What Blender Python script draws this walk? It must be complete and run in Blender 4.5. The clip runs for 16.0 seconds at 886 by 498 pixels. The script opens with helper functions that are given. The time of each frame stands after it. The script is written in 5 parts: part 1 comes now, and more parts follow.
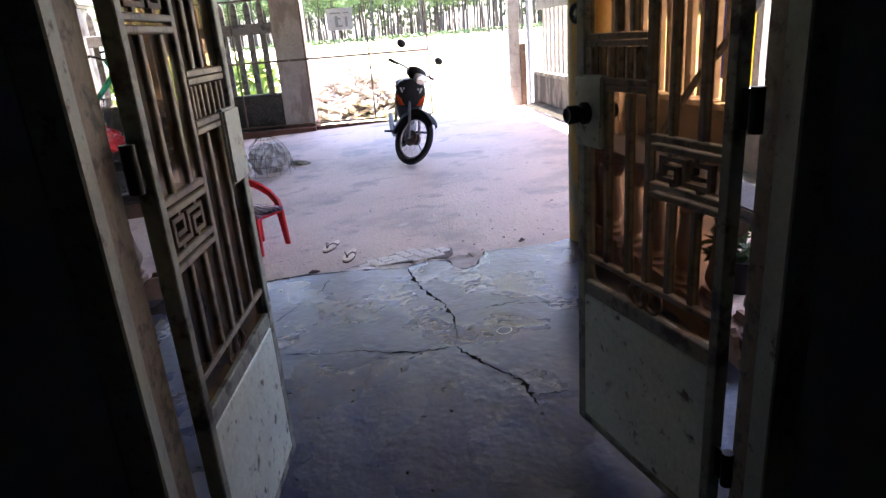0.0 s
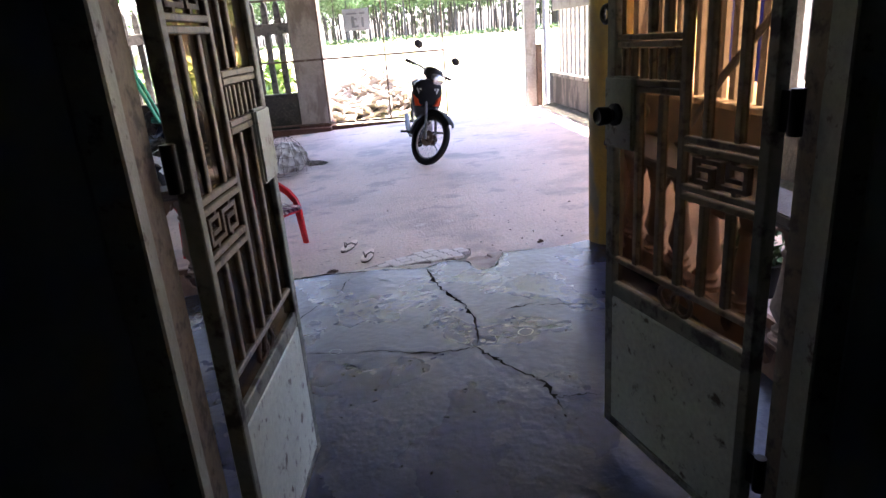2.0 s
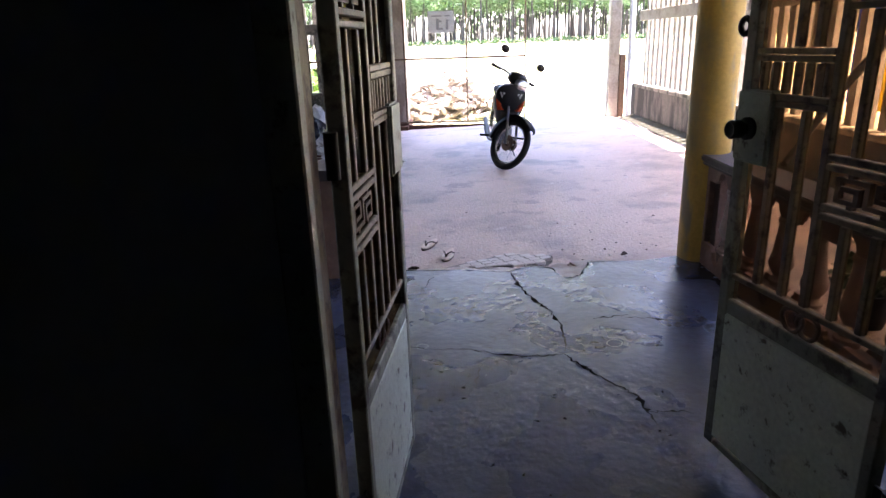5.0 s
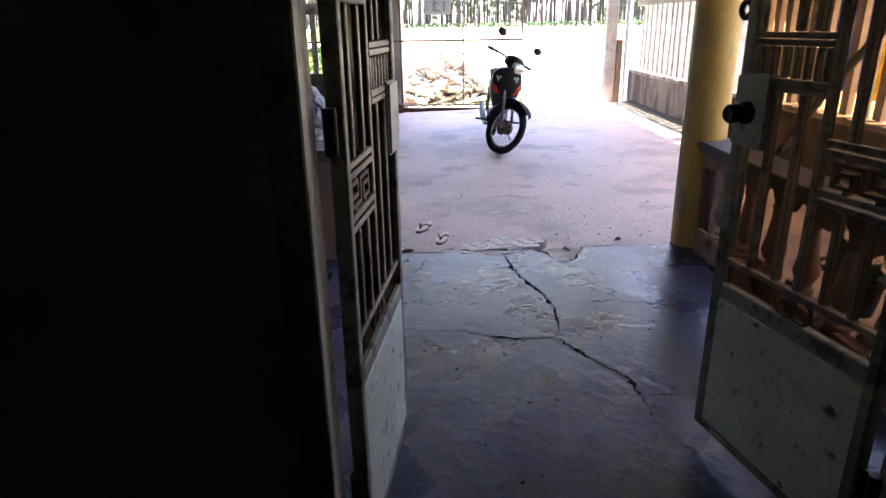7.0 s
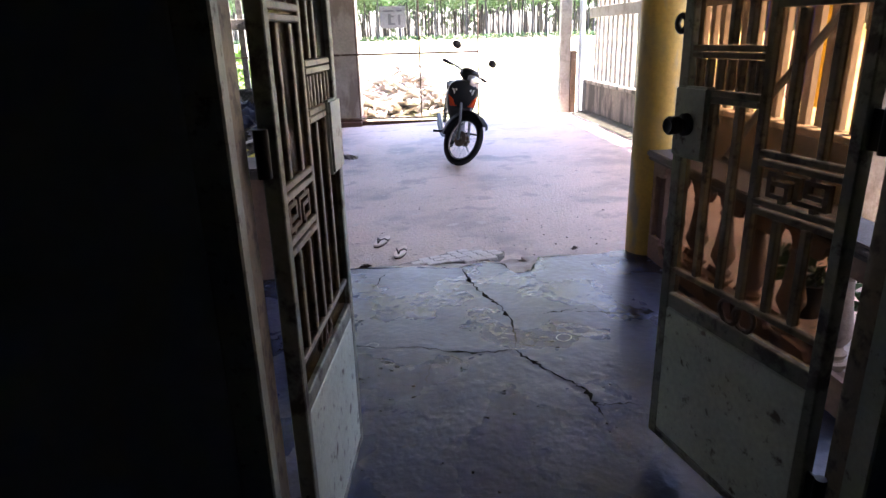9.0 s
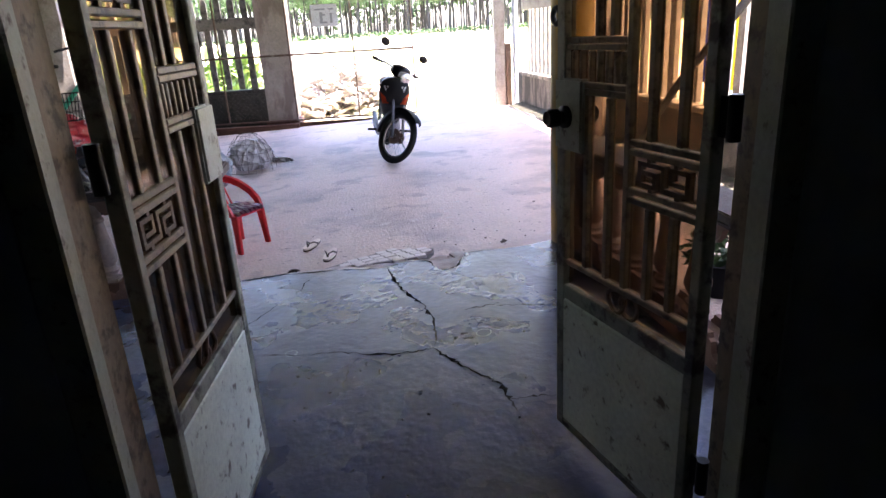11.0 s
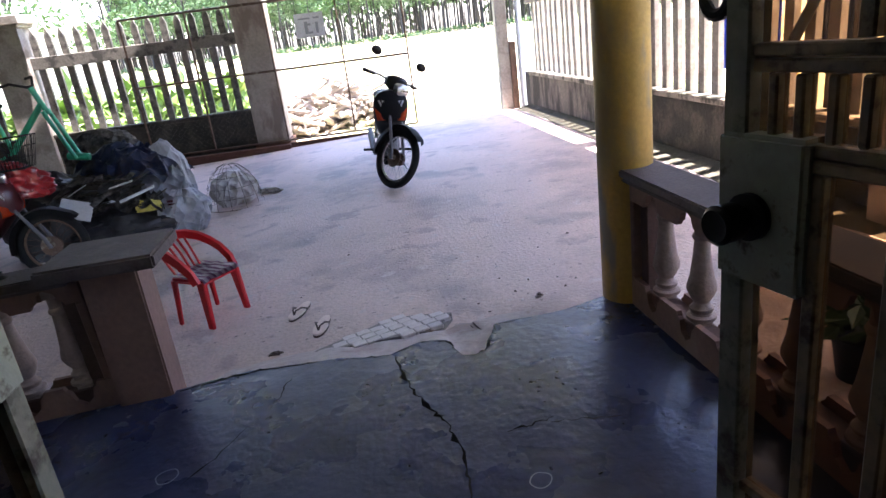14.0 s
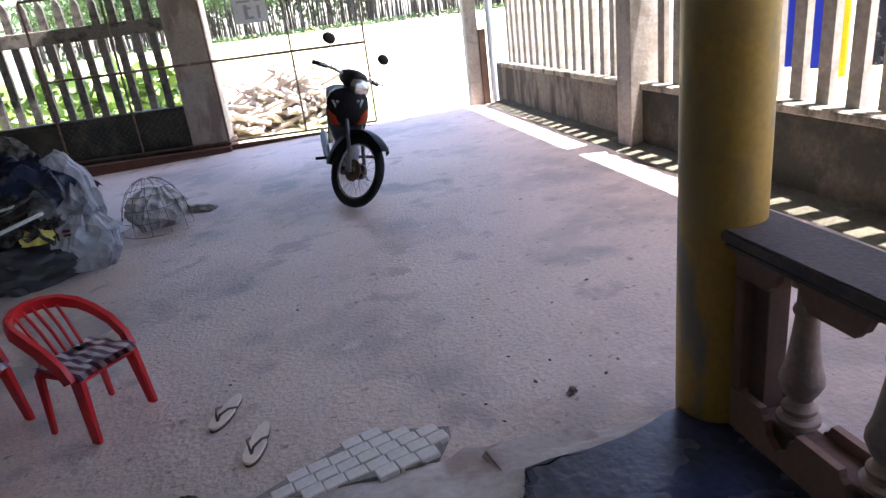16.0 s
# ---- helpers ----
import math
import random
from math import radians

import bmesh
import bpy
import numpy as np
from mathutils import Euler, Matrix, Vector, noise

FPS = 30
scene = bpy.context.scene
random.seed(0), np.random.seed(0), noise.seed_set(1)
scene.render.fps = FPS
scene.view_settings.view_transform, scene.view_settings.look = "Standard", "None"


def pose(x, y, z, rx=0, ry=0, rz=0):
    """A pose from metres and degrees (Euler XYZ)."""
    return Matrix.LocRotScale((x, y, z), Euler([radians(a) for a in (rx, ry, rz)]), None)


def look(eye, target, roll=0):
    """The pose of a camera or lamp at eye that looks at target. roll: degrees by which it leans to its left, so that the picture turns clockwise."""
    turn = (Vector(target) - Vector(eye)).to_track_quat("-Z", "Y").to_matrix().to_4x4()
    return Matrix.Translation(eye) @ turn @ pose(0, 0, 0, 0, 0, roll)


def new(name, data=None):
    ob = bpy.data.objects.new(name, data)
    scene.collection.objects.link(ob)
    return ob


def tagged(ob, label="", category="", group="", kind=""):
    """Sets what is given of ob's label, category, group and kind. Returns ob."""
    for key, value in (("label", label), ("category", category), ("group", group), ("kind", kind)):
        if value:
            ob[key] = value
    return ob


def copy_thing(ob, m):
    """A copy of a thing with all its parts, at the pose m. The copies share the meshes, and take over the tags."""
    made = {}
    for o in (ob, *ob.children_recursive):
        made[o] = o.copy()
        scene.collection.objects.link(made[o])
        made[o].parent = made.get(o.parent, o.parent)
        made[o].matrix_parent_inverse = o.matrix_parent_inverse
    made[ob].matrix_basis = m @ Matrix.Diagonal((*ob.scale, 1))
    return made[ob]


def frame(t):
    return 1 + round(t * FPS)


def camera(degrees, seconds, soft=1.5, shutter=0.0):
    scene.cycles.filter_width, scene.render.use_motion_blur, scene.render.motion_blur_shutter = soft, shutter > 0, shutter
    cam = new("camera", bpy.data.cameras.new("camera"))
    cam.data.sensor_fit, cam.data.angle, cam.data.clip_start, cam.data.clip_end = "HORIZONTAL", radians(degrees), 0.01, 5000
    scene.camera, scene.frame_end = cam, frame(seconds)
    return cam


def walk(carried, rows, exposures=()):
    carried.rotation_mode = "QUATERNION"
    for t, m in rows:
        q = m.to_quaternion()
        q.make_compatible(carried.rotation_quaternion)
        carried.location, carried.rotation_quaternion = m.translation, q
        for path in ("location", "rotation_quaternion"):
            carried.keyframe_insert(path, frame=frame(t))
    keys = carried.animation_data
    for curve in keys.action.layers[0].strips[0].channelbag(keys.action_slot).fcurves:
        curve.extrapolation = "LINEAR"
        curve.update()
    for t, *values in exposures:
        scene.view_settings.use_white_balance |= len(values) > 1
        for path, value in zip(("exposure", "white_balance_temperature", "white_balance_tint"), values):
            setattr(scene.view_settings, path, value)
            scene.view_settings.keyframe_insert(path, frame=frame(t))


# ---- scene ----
cam = camera(69.9, 16.0)
EXPOSURES = [(0.0, 3.8, 6400, 28), (9.5, 3.8, 6400, 27), (12.0, 3.97, 6350, 26), (13.0, 3.8, 6200, 24), (13.5, 3.5, 6100, 24), (14.0, 3.36, 6150, 24), (14.5, 3.24, 6170, 24), (15.0, 3.22, 6200, 23), (16.0, 3.05, 6250, 22)]
PATH = [
    (0, (-0.29, -2.465, 1.301), (-0.081, -0.584, 0.653), -4.6),
    (0.5, (-0.309, -2.466, 1.303), (-0.14, -0.58, 0.662), -4.6),
    (1, (-0.319, -2.463, 1.306), (-0.15, -0.576, 0.666), -4.6),
    (1.5, (-0.322, -2.458, 1.306), (-0.127, -0.572, 0.669), -4.4),
    (2, (-0.335, -2.458, 1.305), (-0.162, -0.572, 0.661), -4.5),
    (2.5, (-0.358, -2.476, 1.308), (-0.218, -0.582, 0.679), -4.4),
    (3, (-0.408, -2.46, 1.308), (-0.369, -0.563, 0.673), -3.7),
    (3.5, (-0.462, -2.466, 1.309), (-0.474, -0.565, 0.689), -2.1),
    (6, (-0.501, -2.473, 1.304), (-0.495, -0.575, 0.675), -1.7),
    (6.5, (-0.503, -2.47, 1.3), (-0.47, -0.581, 0.644), -1.1),
    (7, (-0.507, -2.475, 1.297), (-0.494, -0.59, 0.628), -1.0),
    (7.5, (-0.496, -2.468, 1.298), (-0.403, -0.574, 0.664), -0.6),
    (8, (-0.49, -2.471, 1.3), (-0.383, -0.576, 0.67), -0.9),
    (8.5, (-0.477, -2.464, 1.303), (-0.367, -0.574, 0.658), -1.3),
    (9, (-0.458, -2.453, 1.306), (-0.334, -0.562, 0.668), -1.6),
    (9.5, (-0.402, -2.462, 1.314), (-0.209, -0.568, 0.703), -2.8),
    (12, (-0.243, -2.377, 1.301), (0.106, -0.529, 0.619), -3.6),
    (12.5, (-0.271, -2.137, 1.324), (0.232, -0.308, 0.69), -3.7),
    (13, (-0.255, -1.936, 1.319), (0.167, -0.094, 0.665), -5.5),
    (13.5, (-0.177, -1.669, 1.351), (0.054, 0.226, 0.754), -6.6),
    (14, (-0.155, -1.468, 1.327), (0.077, 0.408, 0.674), -7.5),
    (14.5, (-0.191, -1.201, 1.334), (0.186, 0.646, 0.665), -8.5),
    (15, (-0.183, -0.989, 1.32), (0.017, 0.888, 0.66), -9.3),
    (15.5, (-0.108, -0.753, 1.322), (-0.052, 1.132, 0.656), -6.8),
    (16, (-0.09, -0.32, 1.302), (0.27, 1.519, 0.603), -7.2),
]
walk(cam, [(t, look(eye, target, roll)) for t, eye, target, roll in PATH], EXPOSURES)

# ---- light ----
G = -0.14                      # courtyard level at x = 0; the veranda floor is 0 there
SLOPE = 0.038                  # both floors fall gently towards -x
SUN_TO = Vector((0.19, -0.09, 1.0)).normalized()
world = bpy.data.worlds.new("world")
scene.world = world
world.use_nodes = True
wn = world.node_tree.nodes
sky = wn.new("ShaderNodeTexSky")
sky.sky_type = "NISHITA"
sky.sun_disc = False
sky.sun_elevation = math.asin(SUN_TO.z)
sky.sun_rotation = math.atan2(SUN_TO.x, SUN_TO.y)
sky.dust_density = 2.0
wn["Background"].inputs["Strength"].default_value = 0.15
world.node_tree.links.new(sky.outputs["Color"], wn["Background"].inputs["Color"])
sun = new("sun", bpy.data.lights.new("sun", "SUN"))
sun.data.energy = 4.5
sun.data.angle = radians(0.6)
sun.data.color = (1.0, 0.95, 0.86)
sun.matrix_world = look(SUN_TO * 30, (0, 0, 0))


# ---- materials ----
def material(name, color, rough=0.7, metal=0.0, spread=0.25, scale=6.0, fine=60.0, bump=0.15, stain=None, stain_at=0.6, stain_scale=3.0, specular=0.5):
    """Two scales of variation round a base colour, an optional second colour in patches, and fine relief."""
    m = bpy.data.materials.new(name)
    m.use_nodes = True
    nt = m.node_tree
    n, link = nt.nodes, nt.links.new
    b = n["Principled BSDF"]
    b.inputs["Roughness"].default_value = rough
    b.inputs["Metallic"].default_value = metal
    b.inputs["Specular IOR Level"].default_value = specular
    tc = n.new("ShaderNodeTexCoord")
    big, small = n.new("ShaderNodeTexNoise"), n.new("ShaderNodeTexNoise")
    for t, sc in ((big, scale), (small, fine)):
        t.inputs["Scale"].default_value = sc
        t.inputs["Detail"].default_value = 6
        link(tc.outputs["Object"], t.inputs["Vector"])
    add = n.new("ShaderNodeMath")
    add.operation = "ADD"
    link(big.outputs["Fac"], add.inputs[0])
    link(small.outputs["Fac"], add.inputs[1])
    ramp = n.new("ShaderNodeMapRange")
    ramp.inputs["From Min"].default_value, ramp.inputs["From Max"].default_value = 0.6, 1.4
    ramp.inputs["To Min"].default_value, ramp.inputs["To Max"].default_value = 1 - spread, 1 + spread
    link(add.outputs[0], ramp.inputs["Value"])
    mul = n.new("ShaderNodeVectorMath")
    mul.operation = "SCALE"
    mul.inputs[0].default_value = color[:3]
    link(ramp.outputs[0], mul.inputs["Scale"])
    out = mul.outputs[0]
    if stain:
        st = n.new("ShaderNodeTexNoise")
        st.inputs["Scale"].default_value = stain_scale
        st.inputs["Detail"].default_value = 8
        st.inputs["Roughness"].default_value = 0.65
        link(tc.outputs["Object"], st.inputs["Vector"])
        sr = n.new("ShaderNodeMapRange")
        sr.inputs["From Min"].default_value, sr.inputs["From Max"].default_value = stain_at - 0.06, stain_at + 0.06
        link(st.outputs["Fac"], sr.inputs["Value"])
        mix = n.new("ShaderNodeMix")
        mix.data_type = "RGBA"
        link(sr.outputs[0], mix.inputs["Factor"])
        link(out, mix.inputs["A"])
        mix.inputs["B"].default_value = (*stain[:3], 1)
        out = mix.outputs["Result"]
    link(out, b.inputs["Base Color"])
    if bump:
        bp = n.new("ShaderNodeBump")
        bp.inputs["Strength"].default_value = bump
        bp.inputs["Distance"].default_value = 0.01
        link(add.outputs[0], bp.inputs["Height"])
        link(bp.outputs[0], b.inputs["Normal"])
    return m


def speckled(m, scale, at, color):
    """Adds small dark pits and dirt spots to a material."""
    n, link = m.node_tree.nodes, m.node_tree.links.new
    b = n["Principled BSDF"]
    src = b.inputs["Base Color"].links[0].from_socket
    tc = n.new("ShaderNodeTexCoord")
    t = n.new("ShaderNodeTexNoise")
    t.inputs["Scale"].default_value = scale
    t.inputs["Detail"].default_value = 3
    link(tc.outputs["Object"], t.inputs["Vector"])
    r = n.new("ShaderNodeMapRange")
    r.inputs["From Min"].default_value, r.inputs["From Max"].default_value = at - 0.03, at + 0.05
    link(t.outputs["Fac"], r.inputs["Value"])
    mix = n.new("ShaderNodeMix")
    mix.data_type = "RGBA"
    link(r.outputs[0], mix.inputs["Factor"])
    link(src, mix.inputs["A"])
    mix.inputs["B"].default_value = (*color, 1)
    link(mix.outputs["Result"], b.inputs["Base Color"])
    return m


# The blue of the reflected sky is mixed into both cement colours.
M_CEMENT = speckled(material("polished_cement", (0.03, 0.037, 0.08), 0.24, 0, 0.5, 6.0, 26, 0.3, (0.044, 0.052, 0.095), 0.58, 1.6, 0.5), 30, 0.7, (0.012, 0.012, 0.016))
def patchy(m, scale, low, high):
    """Worn and dull patches: a slow change of the gloss."""
    n, link = m.node_tree.nodes, m.node_tree.links.new
    tc = n.new("ShaderNodeTexCoord")
    t = n.new("ShaderNodeTexNoise")
    t.inputs["Scale"].default_value = scale
    t.inputs["Detail"].default_value = 5
    link(tc.outputs["Object"], t.inputs["Vector"])
    r = n.new("ShaderNodeMapRange")
    r.inputs["From Min"].default_value, r.inputs["From Max"].default_value = 0.36, 0.64
    r.inputs["To Min"].default_value, r.inputs["To Max"].default_value = low, high
    link(t.outputs["Fac"], r.inputs["Value"])
    link(r.outputs[0], n["Principled BSDF"].inputs["Roughness"])


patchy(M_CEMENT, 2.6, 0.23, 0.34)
M_YARD = material("courtyard_concrete", (0.61, 0.485, 0.435), 0.62, 0, 0.2, 0.9, 45, 0.8, (0.4, 0.33, 0.31), 0.56, 0.7)
for sc, at, col in ((1.1, 0.62, (0.36, 0.31, 0.295)), (3.2, 0.62, (0.44, 0.35, 0.33)), (7.5, 0.66, (0.58, 0.5, 0.47)), (24, 0.69, (0.25, 0.2, 0.185)), (9, 0.72, (0.3, 0.24, 0.22))):
    speckled(M_YARD, sc, at, col)
M_RAMP = material("broken_concrete", (0.47, 0.41, 0.395), 0.8, 0, 0.22, 5, 28, 0.5, (0.34, 0.26, 0.235), 0.56, 4)
M_DIRT = material("dry_dirt", (0.46, 0.38, 0.28), 0.95, 0, 0.2, 0.3, 5, 0.4, (0.3, 0.36, 0.13), 0.5, 0.12)
M_ROOM = material("room_paint", (0.36, 0.4, 0.4), 0.8, 0, 0.1, 2, 30, 0.05)
M_FACADE = material("pink_plaster", (0.235, 0.135, 0.102), 0.8, 0, 0.2, 3, 40, 0.2, (0.27, 0.19, 0.15), 0.68, 3)
M_RECESS = material("red_brown_paint", (0.11, 0.06, 0.045), 0.8, 0, 0.3, 5, 50, 0.2)
M_CAP = material("cap_cement", (0.09, 0.064, 0.058), 0.7, 0, 0.4, 6, 70, 0.3, (0.13, 0.1, 0.092), 0.62, 5)
M_YELLOW = speckled(material("yellow_paint", (0.44, 0.265, 0.05), 0.5, 0, 0.2, 3, 50, 0.1, (0.3, 0.21, 0.085), 0.55, 2.5), 6.0, 0.61, (0.22, 0.19, 0.13))
M_BALUSTER = material("pale_pink_plaster", (0.36, 0.265, 0.225), 0.8, 0, 0.25, 6, 60, 0.25, (0.22, 0.15, 0.12), 0.64, 9)
M_PALE = material("pale_green_paint", (0.55, 0.585, 0.49), 0.45, 0, 0.25, 4, 60, 0.12, (0.07, 0.045, 0.03), 0.64, 30)
speckled(M_PALE, 22, 0.68, (0.1, 0.075, 0.05))
M_STILE = material("chipped_olive_paint", (0.2, 0.2, 0.155), 0.5, 0, 0.25, 5, 60, 0.15, (0.045, 0.032, 0.024), 0.56, 16)
M_BAR = material("olive_brown_paint", (0.2, 0.15, 0.095), 0.45, 0, 0.3, 6, 60, 0.12, (0.06, 0.035, 0.02), 0.58, 25)
M_IRON = material("rusty_iron", (0.12, 0.075, 0.05), 0.6, 0.3, 0.4, 12, 90, 0.25, (0.3, 0.27, 0.2), 0.62, 10)
M_FENCE = material("weathered_whitewash", (0.35, 0.32, 0.28), 0.85, 0, 0.3, 3, 30, 0.3, (0.25, 0.22, 0.185), 0.56, 5)
M_COLUMN = material("brown_stained_whitewash", (0.36, 0.31, 0.26), 0.85, 0, 0.25, 3, 30, 0.3, (0.22, 0.175, 0.145), 0.54, 3.5)
# Weathered concrete, painted darker still because the pickets stand against the light.
M_FENCED = material("backlit_weathered_concrete", (0.2, 0.185, 0.16), 0.9, 0, 0.4, 5, 50, 0.3, (0.065, 0.062, 0.055), 0.53, 5)
# Moss, plus the shade under the roof put into the colour; M_EAST is lighter.
M_WALL = material("mossy_shaded_wall", (0.055, 0.047, 0.034), 0.9, 0, 0.55, 3, 30, 0.6, (0.022, 0.024, 0.016), 0.5, 3.5)
M_EAST = material("streaked_low_wall", (0.165, 0.145, 0.115), 0.9, 0, 0.45, 3, 30, 0.6, (0.045, 0.042, 0.033), 0.51, 3.0)
M_MOSS_SHADE = material("mossy_shaded_ground", (0.07, 0.066, 0.045), 0.95, 0, 0.4, 4, 40, 0.6, (0.14, 0.115, 0.09), 0.6, 5)
M_COPING = material("mossy_coping", (0.3, 0.27, 0.215), 0.9, 0, 0.35, 5, 50, 0.5, (0.07, 0.07, 0.05), 0.54, 6)
M_ROOF = material("corrugated_sheet", (0.25, 0.27, 0.3), 0.45, 0.6, 0.15, 2, 30, 0.1)
M_BARK = material("bark", (0.03, 0.03, 0.032), 0.9, 0, 0.3, 3, 20, 0.5)
M_LEAF = material("leaf", (0.055, 0.115, 0.04), 0.55, 0, 0.45, 0.8, 9, 0.0)


def streaked(m, along, down):
    """Stretches a material's patches downwards, as water leaves them."""
    n, link = m.node_tree.nodes, m.node_tree.links.new
    tc = n.new("ShaderNodeTexCoord")
    mp = n.new("ShaderNodeMapping")
    mp.inputs["Scale"].default_value = (along, along, down)
    link(tc.outputs["Object"], mp.inputs["Vector"])
    for t in [t for t in n if t.bl_idname == "ShaderNodeTexNoise" and t.inputs["Scale"].default_value < 20]:
        link(mp.outputs[0], t.inputs["Vector"])


streaked(M_EAST, 1.0, 0.3)
streaked(M_COLUMN, 1.0, 0.4)
streaked(M_YELLOW, 1.0, 0.4)


# ---- geometry helpers ----
def box(bm, x0, y0, z0, x1, y1, z1, m=None):
    vs = [bm.verts.new(v) for v in ((x0, y0, z0), (x1, y0, z0), (x1, y1, z0), (x0, y1, z0), (x0, y0, z1), (x1, y0, z1), (x1, y1, z1), (x0, y1, z1))]
    if m is not None:
        for v in vs:
            v.co = m @ v.co
    for f in ((0, 3, 2, 1), (4, 5, 6, 7), (0, 1, 5, 4), (1, 2, 6, 5), (2, 3, 7, 6), (3, 0, 4, 7)):
        bm.faces.new([vs[i] for i in f])
    return vs


def soft_box(x0, y0, z0, x1, y1, z1, r=0.006, segments=1):
    bm = bmesh.new()
    box(bm, x0, y0, z0, x1, y1, z1)
    bmesh.ops.bevel(bm, geom=bm.edges[:], offset=r, segments=segments, affect="EDGES")
    return bm


def ring(bm, centre, axis_x, axis_y, n):
    return [bm.verts.new(centre + axis_x * math.cos(math.tau * i / n) + axis_y * math.sin(math.tau * i / n)) for i in range(n)]


def bridge(bm, a, b):
    n = len(a)
    for i in range(n):
        bm.faces.new((a[i], a[(i + 1) % n], b[(i + 1) % n], b[i]))


def tube(bm, points, r, n=8, closed=False):
    """A round bar along points; r is one radius or one for each point."""
    pts = [Vector(p) for p in points]
    rs = r if isinstance(r, (list, tuple)) else [r] * len(pts)
    rings, side = [], None
    for i, p in enumerate(pts):
        d = (pts[(i + 1) % len(pts)] - pts[i - 1]) if closed else (pts[min(i + 1, len(pts) - 1)] - pts[max(i - 1, 0)])
        d.normalize()
        if side is None:
            side = d.orthogonal().normalized()
        side = (side - d * side.dot(d)).normalized()
        rings.append(ring(bm, p, side * rs[i], d.cross(side) * rs[i], n))
    for a, b in zip(rings, rings[1:]):
        bridge(bm, a, b)
    if closed:
        bridge(bm, rings[-1], rings[0])
    else:
        bm.faces.new(rings[0][::-1])
        bm.faces.new(rings[-1])
    return bm


def lathe(bm, profile, n=20, m=Matrix()):
    """A turned body round z from (radius, height) pairs."""
    rings = [ring(bm, Vector((0, 0, z)), Vector((r, 0, 0)), Vector((0, r, 0)), n) for r, z in profile]
    for a, b in zip(rings, rings[1:]):
        bridge(bm, a, b)
    bm.faces.new(rings[0][::-1])
    bm.faces.new(rings[-1])
    for rg in rings:
        for v in rg:
            v.co = m @ v.co
    return bm


def mesh_of(bm, name, mat, smooth=False):
    bmesh.ops.recalc_face_normals(bm, faces=bm.faces[:])
    me = bpy.data.meshes.new(name)
    bm.to_mesh(me)
    bm.free()
    me.materials.append(mat)
    if smooth:
        me.polygons.foreach_set("use_smooth", [True] * len(me.polygons))
        me.set_sharp_from_angle(angle=radians(40))
    return me


def part(name, bm, mat, parent, label="", smooth=False):
    ob = new(name, mesh_of(bm, name, mat, smooth))
    ob.parent = parent
    return tagged(ob, label) if label else ob


def thing(name, m, label, category, group="", kind=""):
    ob = new(name)
    ob.matrix_world = m
    return tagged(ob, label, category, group, kind)


def structure(name, bm, mat, label="", category="", smooth=False):
    return tagged(new(name, mesh_of(bm, name, mat, smooth)), label, category, kind="structure")


def prism(points, z0, z1):
    bm = bmesh.new()
    lo = [bm.verts.new((x, y, z0)) for x, y in points]
    hi = [bm.verts.new((x, y, z1)) for x, y in points]
    bm.faces.new(lo[::-1])
    bm.faces.new(hi)
    bridge(bm, lo, hi)
    return bm


def tilted(bm):
    """Lays a flat floor on the common fall of the ground."""
    for v in bm.verts:
        v.co.z += SLOPE * v.co.x
    return bm


def yard(x):
    return G + SLOPE * x


def glass_tint(name, color, gloss=0.07):
    m = bpy.data.materials.new(name)
    m.use_nodes = True
    n, link = m.node_tree.nodes, m.node_tree.links.new
    tr, gl, mix = n.new("ShaderNodeBsdfTransparent"), n.new("ShaderNodeBsdfGlossy"), n.new("ShaderNodeMixShader")
    tr.inputs["Color"].default_value = (*color, 1)
    gl.inputs["Roughness"].default_value = 0.08
    mix.inputs["Fac"].default_value = gloss
    link(tr.outputs[0], mix.inputs[1])
    link(gl.outputs[0], mix.inputs[2])
    link(mix.outputs[0], n["Material Output"].inputs["Surface"])
    return m


M_AMBER = glass_tint("amber_pane", (0.61, 0.475, 0.345), 0.03)
M_BLACK = material("black_plastic", (0.01, 0.01, 0.011), 0.42, 0, 0.2, 5, 60, 0.05, specular=0.15)
M_RUBBER = material("rubber", (0.02, 0.02, 0.02), 0.8, 0, 0.3, 8, 80, 0.2, specular=0.15)
M_CHROME = material("worn_chrome", (0.55, 0.55, 0.55), 0.25, 1, 0.15, 6, 60, 0.05)
M_STEEL = material("dull_steel", (0.35, 0.35, 0.35), 0.45, 0.9, 0.2, 6, 60, 0.1)
M_FORK = material("dark_fork", (0.13, 0.13, 0.14), 0.4, 0.7, 0.2, 6, 60, 0.05)
M_RED = material("red_plastic", (0.62, 0.015, 0.02), 0.38, 0, 0.1, 6, 50, 0.03)
M_REDPAINT = material("red_paint", (0.06, 0.008, 0.01), 0.3, 0, 0.1, 6, 50, 0.03)
M_ORANGE = material("orange_lens", (0.7, 0.08, 0.02), 0.25, 0, 0.1, 9, 50, 0.0)
M_WHITEP = material("white_decal", (0.7, 0.7, 0.7), 0.4, 0, 0.05, 6, 50, 0.0)
M_SOLE = material("sandal_sole", (0.78, 0.66, 0.58), 0.7, 0, 0.12, 20, 90, 0.1)
M_STRAP = material("sandal_strap", (0.07, 0.04, 0.03), 0.5, 0, 0.2, 20, 90, 0.1)
M_SACK = material("woven_sack", (0.34, 0.355, 0.385), 0.45, 0, 0.15, 5, 120, 0.15, (0.25, 0.26, 0.28), 0.6, 5)
M_SACKD = material("dirty_sack", (0.52, 0.5, 0.49), 0.6, 0, 0.25, 6, 120, 0.15, (0.26, 0.19, 0.17), 0.63, 4)
M_RAIN = material("red_white_plastic", (0.36, 0.02, 0.025), 0.3, 0, 0.25, 8, 60, 0.1, (0.5, 0.42, 0.42), 0.6, 11)
